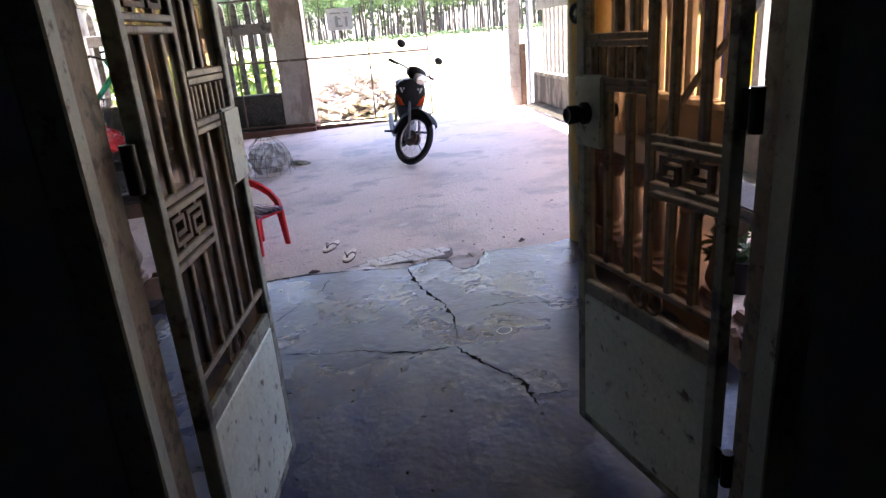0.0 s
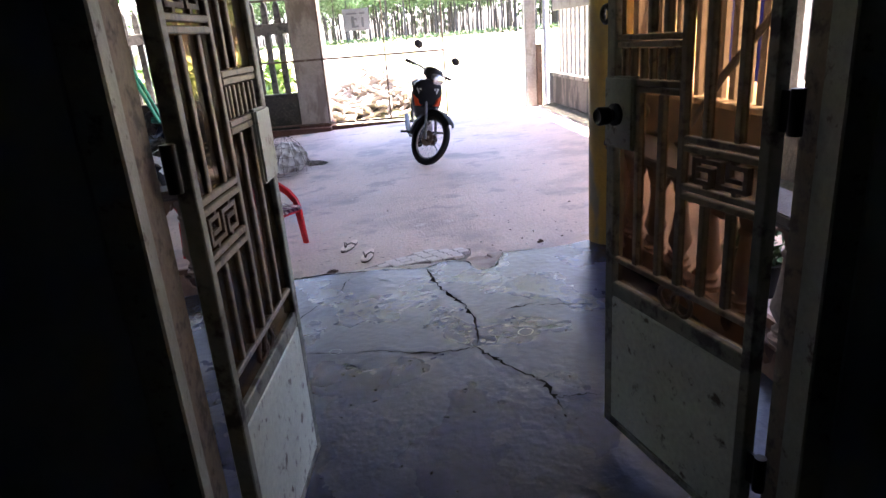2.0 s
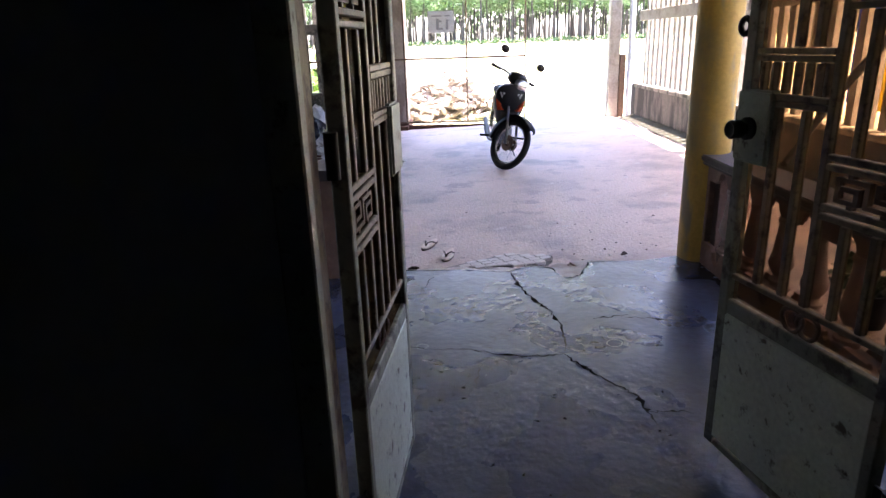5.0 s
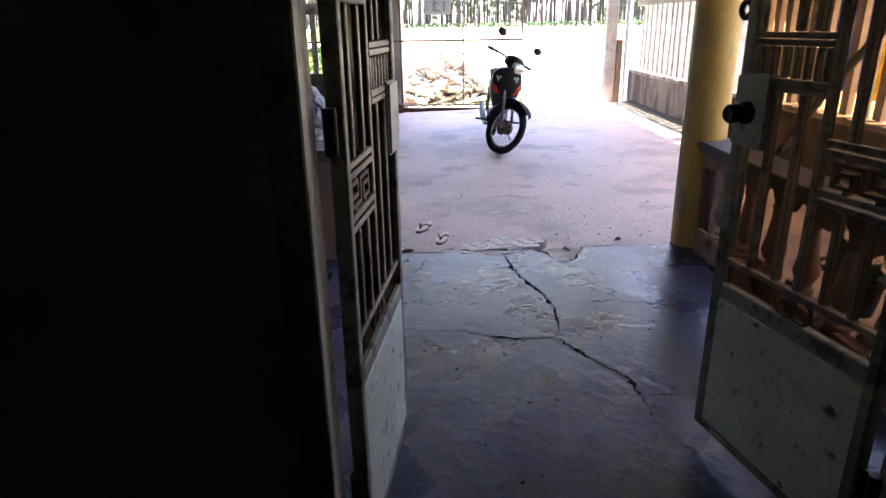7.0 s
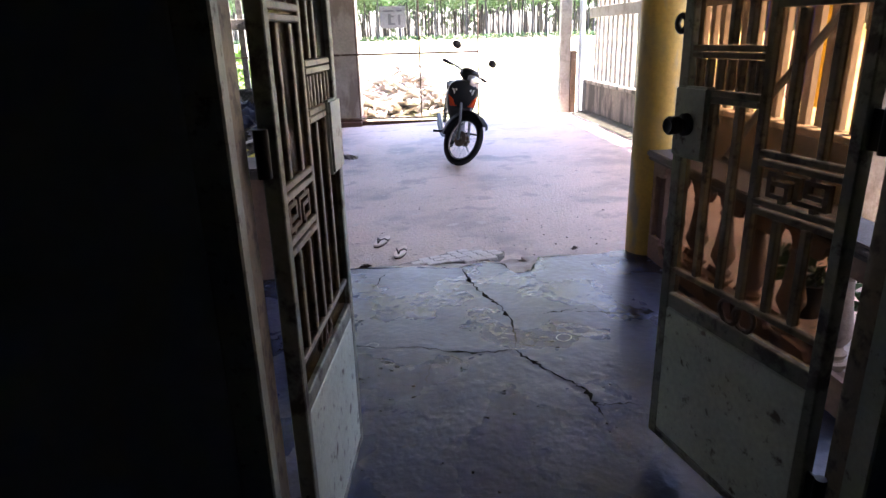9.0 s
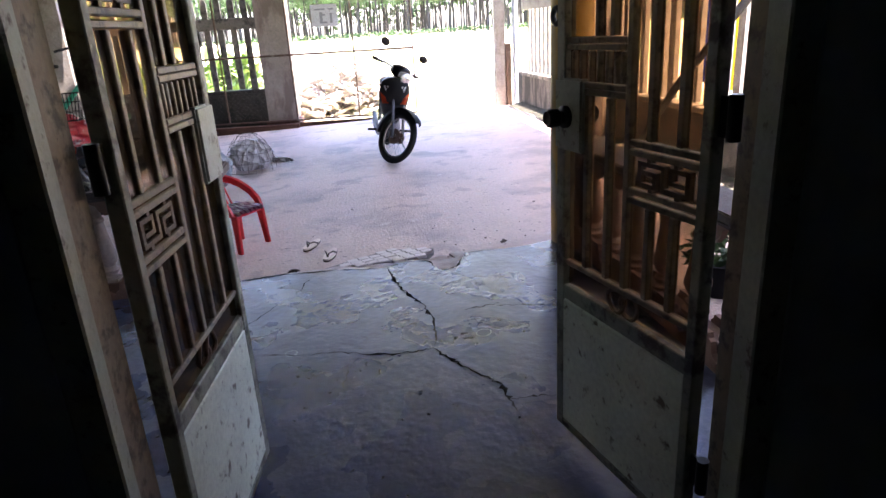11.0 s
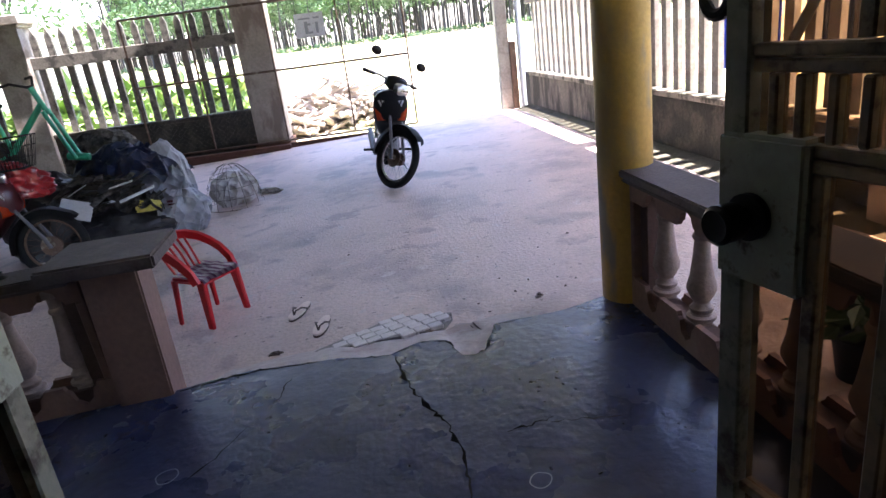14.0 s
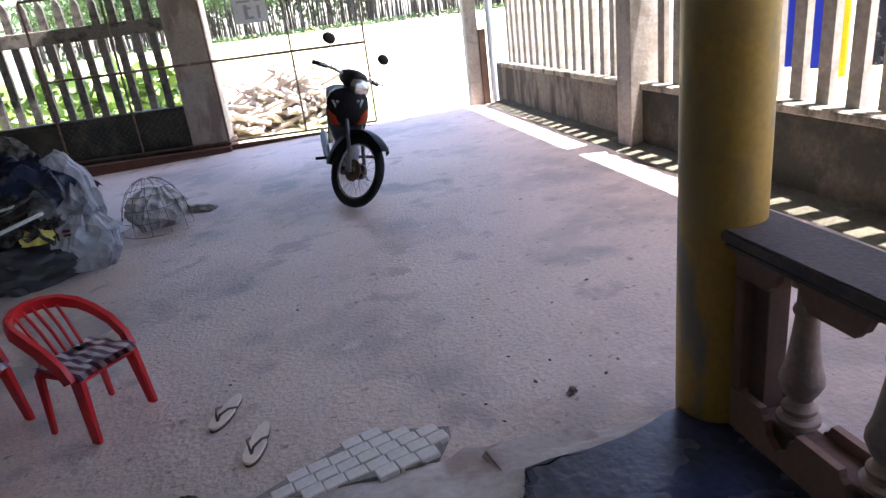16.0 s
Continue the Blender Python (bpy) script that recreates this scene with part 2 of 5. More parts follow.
M_TARP = material("blue_tarp", (0.018, 0.03, 0.085), 0.35, 0, 0.3, 6, 60, 0.15, (0.05, 0.05, 0.07), 0.55, 5)
M_RAGS = material("old_rags", (0.12, 0.11, 0.095), 0.9, 0, 0.5, 7, 40, 0.4, (0.035, 0.033, 0.03), 0.52, 9)
M_DARKBAG = material("dark_bag", (0.03, 0.03, 0.032), 0.5, 0, 0.3, 7, 40, 0.2)
M_YBAG = material("yellow_bag", (0.6, 0.52, 0.12), 0.6, 0, 0.2, 9, 60, 0.1)
M_PAPER = material("white_board", (0.62, 0.64, 0.65), 0.7, 0, 0.12, 9, 60, 0.05)
M_GREEN = material("green_paint", (0.02, 0.36, 0.2), 0.4, 0, 0.15, 9, 60, 0.05)
M_STICK = material("pale_stick", (0.36, 0.31, 0.26), 0.85, 0, 0.35, 4, 40, 0.3)
M_POLE = material("grey_wood", (0.05, 0.042, 0.03), 0.85, 0, 0.3, 5, 60, 0.3, specular=0.2)
M_TIMBER = material("brown_timber", (0.2, 0.13, 0.09), 0.85, 0, 0.35, 4, 40, 0.3, (0.4, 0.36, 0.3), 0.6, 4)
M_PIPE = material("pale_pipe", (0.5, 0.56, 0.62), 0.45, 0, 0.1, 5, 50, 0.05)
M_MESH = material("galvanised_wire", (0.2, 0.17, 0.14), 0.7, 0.0, 0.3, 8, 60, 0.0)
M_RUST = material("rusty_track", (0.11, 0.05, 0.032), 0.85, 0.1, 0.4, 9, 70, 0.3)
M_CRACK = material("crack_dirt", (0.004, 0.004, 0.004), 1.0, 0, 0.3, 20, 90, 0.0, specular=0.0)
M_TILE = material("old_tile", (0.7, 0.65, 0.63), 0.75, 0, 0.15, 9, 60, 0.15)
M_GRIME = material("joint_dirt", (0.25, 0.23, 0.22), 0.95, 0, 0.3, 9, 60, 0.2)
M_BIGLEAF = material("broad_leaf", (0.17, 0.27, 0.06), 0.45, 0, 0.4, 2, 12, 0.0)
M_BLUE = material("blue_cloth", (0.03, 0.06, 0.34), 0.8, 0, 0.15, 6, 60, 0.1)
M_YCLOTH = material("yellow_cloth", (0.75, 0.58, 0.04), 0.8, 0, 0.15, 6, 60, 0.1)
M_DCLOTH = material("dark_cloth", (0.05, 0.055, 0.07), 0.8, 0, 0.5, 16, 60, 0.1, (0.4, 0.4, 0.42), 0.6, 14)
M_SIGN = material("grey_sign", (0.62, 0.64, 0.66), 0.6, 0, 0.08, 6, 60, 0.05)
M_MARK = material("faded_paint", (0.3, 0.32, 0.34), 0.6, 0, 0.1, 6, 60, 0.0)
M_PLATE = material("dull_green_paint", (0.3, 0.32, 0.26), 0.5, 0, 0.2, 4, 60, 0.12, (0.07, 0.05, 0.035), 0.62, 30)
M_HOUSE = material("white_house", (0.75, 0.74, 0.7), 0.8, 0, 0.08, 2, 30, 0.05)


def creased(m, scale, strength):
    """Sharp creases of crumpled plastic cloth, over the finer relief."""
    n, link = m.node_tree.nodes, m.node_tree.links.new
    b = n["Principled BSDF"]
    tc, v, bp = n.new("ShaderNodeTexCoord"), n.new("ShaderNodeTexVoronoi"), n.new("ShaderNodeBump")
    v.inputs["Scale"].default_value = scale
    v.feature = "F1"
    link(tc.outputs["Object"], v.inputs["Vector"])
    bp.inputs["Strength"].default_value = strength
    bp.inputs["Distance"].default_value = 0.08
    link(v.outputs["Distance"], bp.inputs["Height"])
    link(b.inputs["Normal"].links[0].from_socket, bp.inputs["Normal"])
    link(bp.outputs[0], b.inputs["Normal"])


for m_cloth, crease_scale in ((M_SACK, 9), (M_SACKD, 10), (M_TARP, 8), (M_RAGS, 11)):
    creased(m_cloth, crease_scale, 0.8)


def striped(name, a, b, scale):
    m = material(name, a, 0.7, 0, 0.1, 8, 80, 0.1)
    n, link = m.node_tree.nodes, m.node_tree.links.new
    w = n.new("ShaderNodeTexWave")
    w.inputs["Scale"].default_value = scale
    w.bands_direction = "Y"
    w.inputs["Distortion"].default_value = 1.2
    tc = n.new("ShaderNodeTexCoord")
    link(tc.outputs["Object"], w.inputs["Vector"])
    r = n.new("ShaderNodeValToRGB")
    r.color_ramp.elements[0].position, r.color_ramp.elements[1].position = 0.42, 0.52
    r.color_ramp.elements[0].color, r.color_ramp.elements[1].color = (*a, 1), (*b, 1)
    link(w.outputs["Fac"], r.inputs["Fac"])
    link(r.outputs["Color"], n["Principled BSDF"].inputs["Base Color"])
    return m


M_CUSHION = striped("striped_cloth", (0.3, 0.18, 0.28), (0.92, 0.9, 0.92), 7)

# ---- ground, floors, house ----
rnd = random.Random(4)
bm = bmesh.new()
ys = [-300, -20, 9.0, 12, 16, 22, 30, 45, 60, 80, 400]
xs = [-400, -60, -30, -15, -8, -4, 0, 4, 8, 15, 30, 60, 400]
grid = [[bm.verts.new((x, y, (-0.3 if y < 8 else -0.26 + 0.027 * min(y - 9, 60) + (rnd.uniform(-0.04, 0.04) if 9 < y < 80 else 0)) + (0.5 * SLOPE * max(-4, min(4, x)) if y < 14 else 0))) for x in xs] for y in ys]
for r0, r1 in zip(grid, grid[1:]):
    for i in range(len(xs) - 1):
        bm.faces.new((r0[i], r0[i + 1], r1[i + 1], r1[i]))
structure("ground", bm, M_DIRT, "dry pale dirt and grass field beyond the gate", "ground")

structure("pavement", tilted(prism([(-7, -1.34), (2.95, -1.34), (2.95, 8.75), (1.78, 8.87), (-1.72, 9.22), (-7, 9.75)], G - 0.16, G)), M_YARD, "dusty grey-pink concrete of the courtyard", "courtyard")

def sag(x):
    """How far the veranda floor has sunk towards the east balustrade."""
    f = max(0.0, min(1.0, (x - 0.2) / 0.85))
    return -0.05 * f * f * (3 - 2 * f)


def sunk(bm):
    for x in (0.2, 0.3, 0.4, 0.5, 0.6, 0.7, 0.8, 0.9, 1.0):
        bmesh.ops.bisect_plane(bm, geom=bm.verts[:] + bm.edges[:] + bm.faces[:], plane_co=(x, 0, 0), plane_no=(1, 0, 0))
    for v in bm.verts:
        v.co.z += sag(v.co.x)
    return bm


EDGE = [(-3.2, 1.15), (-1.076, 1.19), (-0.95, 1.21), (-0.86, 1.2), (-0.78, 1.22), (-0.6, 1.19), (-0.48, 1.165), (-0.366, 1.15), (-0.25, 1.1), (-0.139, 1.073), (-0.07, 1.105), (-0.002, 1.13), (0.07, 1.12), (0.125, 1.09), (0.145, 0.99), (0.165, 0.925), (0.215, 0.905), (0.267, 0.925), (0.29, 1.0), (0.326, 1.059), (0.36, 1.15), (0.45, 1.165), (0.58, 1.17), (0.7, 1.19), (0.8, 1.22), (0.904, 1.26), (1.2, 1.3)]
floor = structure("floor", sunk(tilted(prism([(-3.2, -1.34), (1.2, -1.34), *EDGE[::-1]], G - 0.05, 0))), M_CEMENT, "cracked grey polished cement of the veranda, tinted blue for sky sheen", "floor")
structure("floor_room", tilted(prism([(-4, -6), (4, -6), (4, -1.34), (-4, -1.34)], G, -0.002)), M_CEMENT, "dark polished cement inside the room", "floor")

# broken cement lip that falls from the veranda to the courtyard
def lip():
    bm = bmesh.new()
    low = [(-1.3, 1.3), (-1.05, 1.33), (-0.92, 1.486), (-0.67, 1.51), (-0.45, 1.515), (-0.3, 1.47), (-0.1, 1.43), (0.12, 1.42), (0.24, 1.445), (0.34, 1.42), (0.48, 1.42), (0.66, 1.38), (0.8, 1.36), (0.95, 1.34), (1.1, 1.3)]
    n = 90
    rows = [[], [], [], []]
    for i in range(n + 1):
        x = -1.3 + 2.35 * i / n
        def at(line):
            for (x0, y0), (x1, y1) in zip(line, line[1:]):
                if x0 <= x <= x1:
                    return y0 + (y1 - y0) * (x - x0) / (x1 - x0)
            return line[-1][1]
        y0, y1 = at(EDGE) - 0.03, at(low) + 0.03 * noise.noise(Vector((x * 9, 0, 0)))
        for k, f in enumerate((0, 0.35, 1, 1)):
            y = y0 + (y1 - y0) * f + (0.008 if k == 3 else 0)
            z = (-0.014, -0.035, G + 0.032, G - 0.02)[k] + 0.014 * noise.noise(Vector((x * 6, y * 6, 3)))
            rows[k].append(bm.verts.new((x, y, max(z + sag(x), G + 0.006 if k < 3 else z) + SLOPE * x)))
    for r0, r1 in zip(rows, rows[1:]):
        for i in range(n):
            bm.faces.new((r0[i], r0[i + 1], r1[i + 1], r1[i]))
    return bm


structure("step", lip(), M_RAMP, "broken cement lip along the edge of the veranda", "step", True)

# cracks in the veranda floor
def crack(points, width, seed):
    r = random.Random(seed)
    pts = []
    for (x0, y0), (x1, y1) in zip(points, points[1:]):
        for k in range(6):
            f = k / 6
            pts.append(Vector((x0 + (x1 - x0) * f + r.uniform(-0.009, 0.009), y0 + (y1 - y0) * f + r.uniform(-0.009, 0.009), 0)))
    bm = bmesh.new()
    prev = None
    for i, p in enumerate(pts):
        d = (pts[min(i + 1, len(pts) - 1)] - pts[max(i - 1, 0)]).normalized()
        w = width * (r.uniform(0.3, 1.2) + (1.6 if r.random() < 0.1 else 0)) * min(1, 0.25 + i / 4, 0.25 + (len(pts) - 1 - i) / 4)
        side = Vector((-d.y, d.x, 0)) * w
        a, b = bm.verts.new(p + side), bm.verts.new(p - side)
        for v in (a, b):
            v.co.z = SLOPE * v.co.x + sag(v.co.x) + 0.0015
        if prev:
            bm.faces.new((prev[0], a, b, prev[1]))
        prev = (a, b)
    return bm


for k, (pts, w) in enumerate((
        ([(-0.119, 1.05), (-0.1, 0.85), (-0.073, 0.712), (-0.02, 0.56), (0.018, 0.473), (0.036, 0.307), (0.033, 0.15), (0.003, 0.0)], 0.0056),
        ([(0.003, 0.0), (0.04, -0.09), (0.084, -0.162), (0.17, -0.303), (0.208, -0.378), (0.217, -0.482), (0.225, -0.6)], 0.0055),
        ([(0.0, 0.0), (-0.1, -0.005), (-0.208, 0.012), (-0.403, 0.094), (-0.6, 0.13), (-0.79, 0.2)], 0.004),
        ([(0.217, -0.482), (0.3, -0.48), (0.4, -0.499)], 0.0032),
        ([(0.21, 0.342), (0.3, 0.345), (0.393, 0.365)], 0.0032),
        ([(-0.655, 0.819), (-0.61, 0.95), (-0.571, 1.09)], 0.0032),
        ([(-0.357, -0.039), (-0.38, -0.14), (-0.409, -0.257)], 0.0032),
        ([(-1.076, 1.178), (-0.9, 1.195), (-0.75, 1.205), (-0.607, 1.18), (-0.42, 1.145)], 0.01),
        ([(-0.42, 1.145), (-0.3, 1.11), (-0.139, 1.06), (0.0, 1.12), (0.12, 1.08), (0.165, 0.92)], 0.003),
        ([(0.165, 0.92), (0.215, 0.9), (0.267, 0.92), (0.33, 1.05), (0.36, 1.142), (0.6, 1.165)], 0.004),
        ([(0.36, 0.339), (0.5, 0.32), (0.661, 0.294)], 0.0028),
        ([(-0.697, 0.799), (-0.8, 0.62), (-0.95, 0.45)], 0.003),
        ([(0.225, -0.6), (0.245, -0.7), (0.27, -0.8)], 0.0016))):
    part("crack", crack(pts, w, k), M_CRACK, floor)

# dried rings left by wet cups on the veranda
def dried_ring(r, seed):
    bm = bmesh.new()
    rows = [[], []]
    for k in range(24):
        a = math.tau * k / 24
        q = 1 + 0.18 * noise.noise(Vector((math.cos(a), math.sin(a), seed)))
        for row, f in zip(rows, (1.0, 0.88)):
            row.append(bm.verts.new((r * q * f * math.cos(a), r * q * f * math.sin(a), 0)))
    bridge(bm, *rows)
    return bm


for x, y, r0 in ((-0.986, 0.544, 0.042), (0.24, 0.068, 0.036), (-0.62, 0.16, 0.028)):
    o = part("mark", dried_ring(r0, x * 9), M_MARK, floor, "pale dried ring")
    o.location = (x, y, SLOPE * x + 0.0012)
    o.rotation_euler = (0, -math.atan(SLOPE), 0)

# shards of patterned tile set in the lip
TZ = G + 0.045
tiles = thing("tile_patch", pose(-0.08, 1.52, TZ + SLOPE * -0.08, -3, -2.2, 0), "patch of pale old pressed tiles sunk in the dirt", "paving")
PATCH = [(-0.42, -0.07), (-0.2, -0.11), (0.135, -0.125), (0.22, -0.08), (0.30, 0.045), (0.1, 0.12), (-0.01, 0.15), (-0.14, 0.08), (-0.28, 0.01)]
bm = prism(PATCH, -0.05, 0.004)
part("bed", bm, M_GRIME, tiles)
tile_data = mesh_of(soft_box(-0.036, -0.0275, -0.012, 0.036, 0.0275, 0.0095, 0.003), "tile", M_TILE)


def inside(x, y):
    return all((bx - ax) * (y - ay) - (by - ay) * (x - ax) > 0 for (ax, ay), (bx, by) in zip(PATCH, PATCH[1:] + PATCH[:1]))


for i in range(-9, 9):
    for j in range(-7, 7):
        u, v = i * 0.0755, j * 0.0585
        x, y = u * 0.97 - v * 0.42, u * 0.22 + v * 0.92
        if inside(x, y):
            o = new("tile", tile_data)
            o.parent = tiles
            o.location = (x, y, rnd.uniform(-0.002, 0.002))
            o.rotation_euler = (rnd.uniform(-0.03, 0.03), rnd.uniform(-0.03, 0.03), radians(15) + rnd.uniform(-0.03, 0.03))

# a broken brown shard and loose slabs of cement on the lip
for nm, mat, pts, z in (("tile_shard", M_TIMBER, [(0.02, 1.375), (0.1, 1.39), (0.21, 1.55), (0.17, 1.545)], -0.075), ("cement_slab", M_RAMP, [(0.3, 1.2), (0.52, 1.18), (0.66, 1.21), (0.68, 1.3), (0.62, 1.385), (0.42, 1.4), (0.28, 1.37)], -0.058), ("cement_slab", M_RAMP, [(-0.86, 1.3), (-0.5, 1.25), (-0.42, 1.38), (-0.6, 1.46), (-0.85, 1.45)], -0.06)):
    bm = prism(pts, z - 0.07, z)
    for v in bm.verts:
        v.co.z += 0.5 * sag(v.co.x) + SLOPE * v.co.x - (0.12 * (v.co.y - 1.25) if v.co.z > z - 0.01 else 0)
    bmesh.ops.bevel(bm, geom=[e for e in bm.edges], offset=0.014, segments=2, affect="EDGES")
    tagged(new(nm, mesh_of(bm, nm, mat)), "broken brown piece of tile in the lip" if nm == "tile_shard" else "rough broken slab of grey cement on the lip", "rubble")

# the house wall with its doorway, and the dark room behind the walk
Y0, Y1 = -1.415, -1.27
JL, JR = -0.79, 0.55
structure("wall_south_1", soft_box(-4, Y0, -0.2, JL, Y1, 3.2), M_ROOM)
structure("wall_south_2", soft_box(JR, Y0, -0.1, 4, Y1, 3.2), M_ROOM)
structure("wall_south_3", soft_box(JL, Y0, 2.26, JR, Y1, 3.2), M_ROOM)
structure("wall_room_west", soft_box(-4.1, -6, -0.3, -4, Y0, 3.2), M_ROOM)
structure("wall_room_east", soft_box(4, -6, -0.1, 4.1, Y0, 3.2), M_ROOM)
structure("wall_room_south", soft_box(-4.1, -6.1, -0.3, 4.1, -6, 3.2), M_ROOM)
structure("ceiling", soft_box(-4.1, -6.1, 3.2, 4.1, Y1, 3.3), M_ROOM)

frame_set = thing("door_frame", pose(0, 0, 0), "pale green painted door frame with a brown inner rebate", "door frame", kind="structure")
for nm, mat, pieces in (("face_strip", M_PLATE, ((JL + 0.002, -1.426, -0.727, -1.376), (0.484, -1.42, JR - 0.002, -1.352))), ("rebate", M_BAR, ((JL + 0.002, -1.375, -0.737, -1.262), (0.492, -1.351, JR - 0.002, -1.288)))):
    for x0, y0, x1, y1 in pieces:
        part(nm, soft_box(x0, y0, -0.04, x1, y1, 2.255, 0.004), mat, frame_set)
part("head", soft_box(-0.726, -1.42, 2.2, 0.483, -1.266, 2.257, 0.004), M_PALE, frame_set)

# roofs over veranda and courtyard, out of view; their heights set the shade
# Added unseen: low and deep, to keep skylight off the veranda and near yard.
structure("ceiling_veranda_shade", soft_box(-5.6, Y1, 2.5, 2.2, 2.5, 2.55), M_ROOM)
bm = bmesh.new()
N = 220
rows = []
for y, z in ((-1.3, 2.55), (9.33, 2.5)):
    rows.append([bm.verts.new((-7.2 + 9.98 * i / N, y, z + 0.04 * 9.98 * (1 - i / N) + 0.02 * math.sin(i * 1.5))) for i in range(N + 1)])
for i in range(N):
    bm.faces.new((rows[0][i], rows[0][i + 1], rows[1][i + 1], rows[1][i]))
structure("roof", bm, M_ROOF, "corrugated metal sheet roof over the courtyard", "roof")
# Added unseen wall that blocks light from the west end of the veranda.
structure("wall_veranda_west_block", soft_box(-3.32, Y1 + 0.003, -0.3, -3.22, 1.1, 2.498), M_ROOM)
# Added unseen: dark, roof-high wall that cuts side light on the left yard.
structure("wall_west_block", soft_box(-5.8, -1.3, -0.5, -5.7, 9.7, 3.45), M_WALL)

# ---- column ----
bm = bmesh.new()
lathe(bm, [(0.123, yard(1.08) - 0.05), (0.125, 0.3), (0.124, 1.2), (0.124, 2.5)], 36, Matrix.Translation((1.068, 1.25, 0)))
tagged(new("column", mesh_of(bm, "column", M_YELLOW, True)), "round yellow painted concrete veranda column with stains", "column")


# ---- balustrades ----
def scalloped(length, stops, low, z_far, z_near, t):
    """A board along x whose inner edge is notched at every stop; low: a bottom board, else a top board."""
    bm = bmesh.new()
    prof = [(0, z_near)]
    for x in stops:
        if x < 0.06 or x > length - 0.06:
            continue
        dz = z_far - z_near
        prof += [(x - 0.07, z_near), (x - 0.062, z_near + dz * 0.2), (x - 0.048, z_near + dz * 0.3), (x - 0.036, z_near + dz * 0.75), (x, z_near + dz), (x + 0.036, z_near + dz * 0.75), (x + 0.048, z_near + dz * 0.3), (x + 0.062, z_near + dz * 0.2), (x + 0.07, z_near)]
    prof.append((length, z_near))
    base = -0.09 if low else 0.585
    for y0, y1 in t:
        prev = None
        for x, z in prof:
            q = [bm.verts.new((x, y, zz)) for y, zz in ((y0, base), (y1, base), (y1, z), (y0, z))]
            if prev:
                bridge(bm, prev, q)
            else:
                bm.faces.new(q[::-1])
            prev = q
        bm.faces.new(prev)
    return bm


BAL = bmesh.new()
box(BAL, -0.03, -0.03, 0.03, 0.03, 0.03, 0.116)
lathe(BAL, [(0.05, 0.115), (0.057, 0.121), (0.057, 0.134), (0.042, 0.14), (0.038, 0.148), (0.046, 0.158), (0.046, 0.168), (0.034, 0.178), (0.031, 0.193), (0.044, 0.215), (0.057, 0.245), (0.056, 0.265), (0.046, 0.3), (0.039, 0.35), (0.033, 0.4), (0.029, 0.45), (0.035, 0.455), (0.037, 0.465), (0.034, 0.475), (0.028, 0.48), (0.028, 0.53)], 22)
box(BAL, -0.03, -0.03, 0.525, 0.03, 0.03, 0.585)
BAL_DATA = mesh_of(BAL, "baluster", M_BALUSTER, True)


def balustrade(m, length, stops, label, cap_from=0.0, h=0.065):
    """Runs along x from 0 to length, top of the cap at 0.64; h: half its thickness."""
    b = thing("balustrade", m, label, "balustrade")
    boards = ((-h, 0.024 - h), (h - 0.024, h))
    part("plinth", scalloped(length, stops, True, 0.03, 0.13, boards), M_FACADE, b)
    part("plinth_core", soft_box(0, 0.025 - h, -0.09, length, h - 0.025, 0.095), M_RECESS, b, "red-brown recess")
    part("top_beam", scalloped(length, stops, False, 0.575, 0.5, boards), M_FACADE, b)
    bm = bmesh.new()
    box(bm, cap_from, -h - 0.03, 0.585, length, h + 0.03, 0.605)
    box(bm, cap_from - 0.008, -h - 0.038, 0.606, length, h + 0.038, 0.642)
    bmesh.ops.bevel(bm, geom=bm.edges[:], offset=0.006, segments=2, affect="EDGES")
    part("cap", bm, M_CAP, b, "worn dark cement cap")
    part("end_post", soft_box(0.0, -h - 0.0005, 0.131, 0.035, h + 0.0005, 0.499, 0.004), M_FACADE, b)
    part("end_core", soft_box(0.036, -0.036, 0.02, 0.1, 0.036, 0.585, 0.004), M_RECESS, b, "red-brown recessed panel")
    for x in stops:
        o = new("baluster", BAL_DATA)
        o.parent = b
        o.location = (x, 0, 0)
    return b


balustrade(pose(1.1, 1.13, 0.0, 0, 0, -90), 2.45, [0.2 + 0.28 * i for i in range(8)], "pink plaster balustrade with turned balusters beside the column", -0.13, 0.068)
balustrade(pose(-1.33, 1.245, SLOPE * -1.33, 0, 0.038 * 57.3, 180), 1.8, [0.14 + 0.222 * i for i in range(7)], "pink plaster balustrade with turned balusters and end pedestal", 0.03)
ped = thing("pedestal", pose(-1.215, 1.245, SLOPE * -1.215), "pink plaster end pedestal with a dark cement cap", "pedestal")
part("shaft", soft_box(-0.115, -0.095, -0.15, 0.115, 0.095, 0.63, 0.008, 2), M_FACADE, ped)
part("cap", soft_box(-0.22, -0.225, 0.63, 0.235, 0.17, 0.69, 0.01, 2), M_CAP, ped)


# ---- door leaves ----
def meander(x0, x1, zc, side):
    """One square S-shaped scroll with four stems, between two uprights."""
    bm = bmesh.new()
    w, xc = x1 - x0, (x0 + x1) / 2
    half = [(-0.27, 0.005), (-0.11, 0.005), (-0.11, -0.025), (-0.33, -0.025), (-0.33, 0.025), (0.0, 0.025)]
    pts = half + [(-a, -b) for a, b in half[::-1]]
    pts = [(xc - side * a * w, zc + b) for a, b in pts]
    for (a, b), (c, e) in zip(pts, pts[1:]):
        box(bm, min(a, c) - 0.006, -0.008, min(b, e) - 0.005, max(a, c) + 0.006, 0.008, max(b, e) + 0.005)
    for a, b in ((-0.2, 1), (0.17, 1), (-0.17, -1), (0.2, -1)):
        x = xc - side * a * w
        lo, hi = sorted((zc + b * 0.0305, zc + b * 0.048))
        box(bm, x - 0.007, -0.0075, lo, x + 0.007, 0.0075, hi)
    return bm


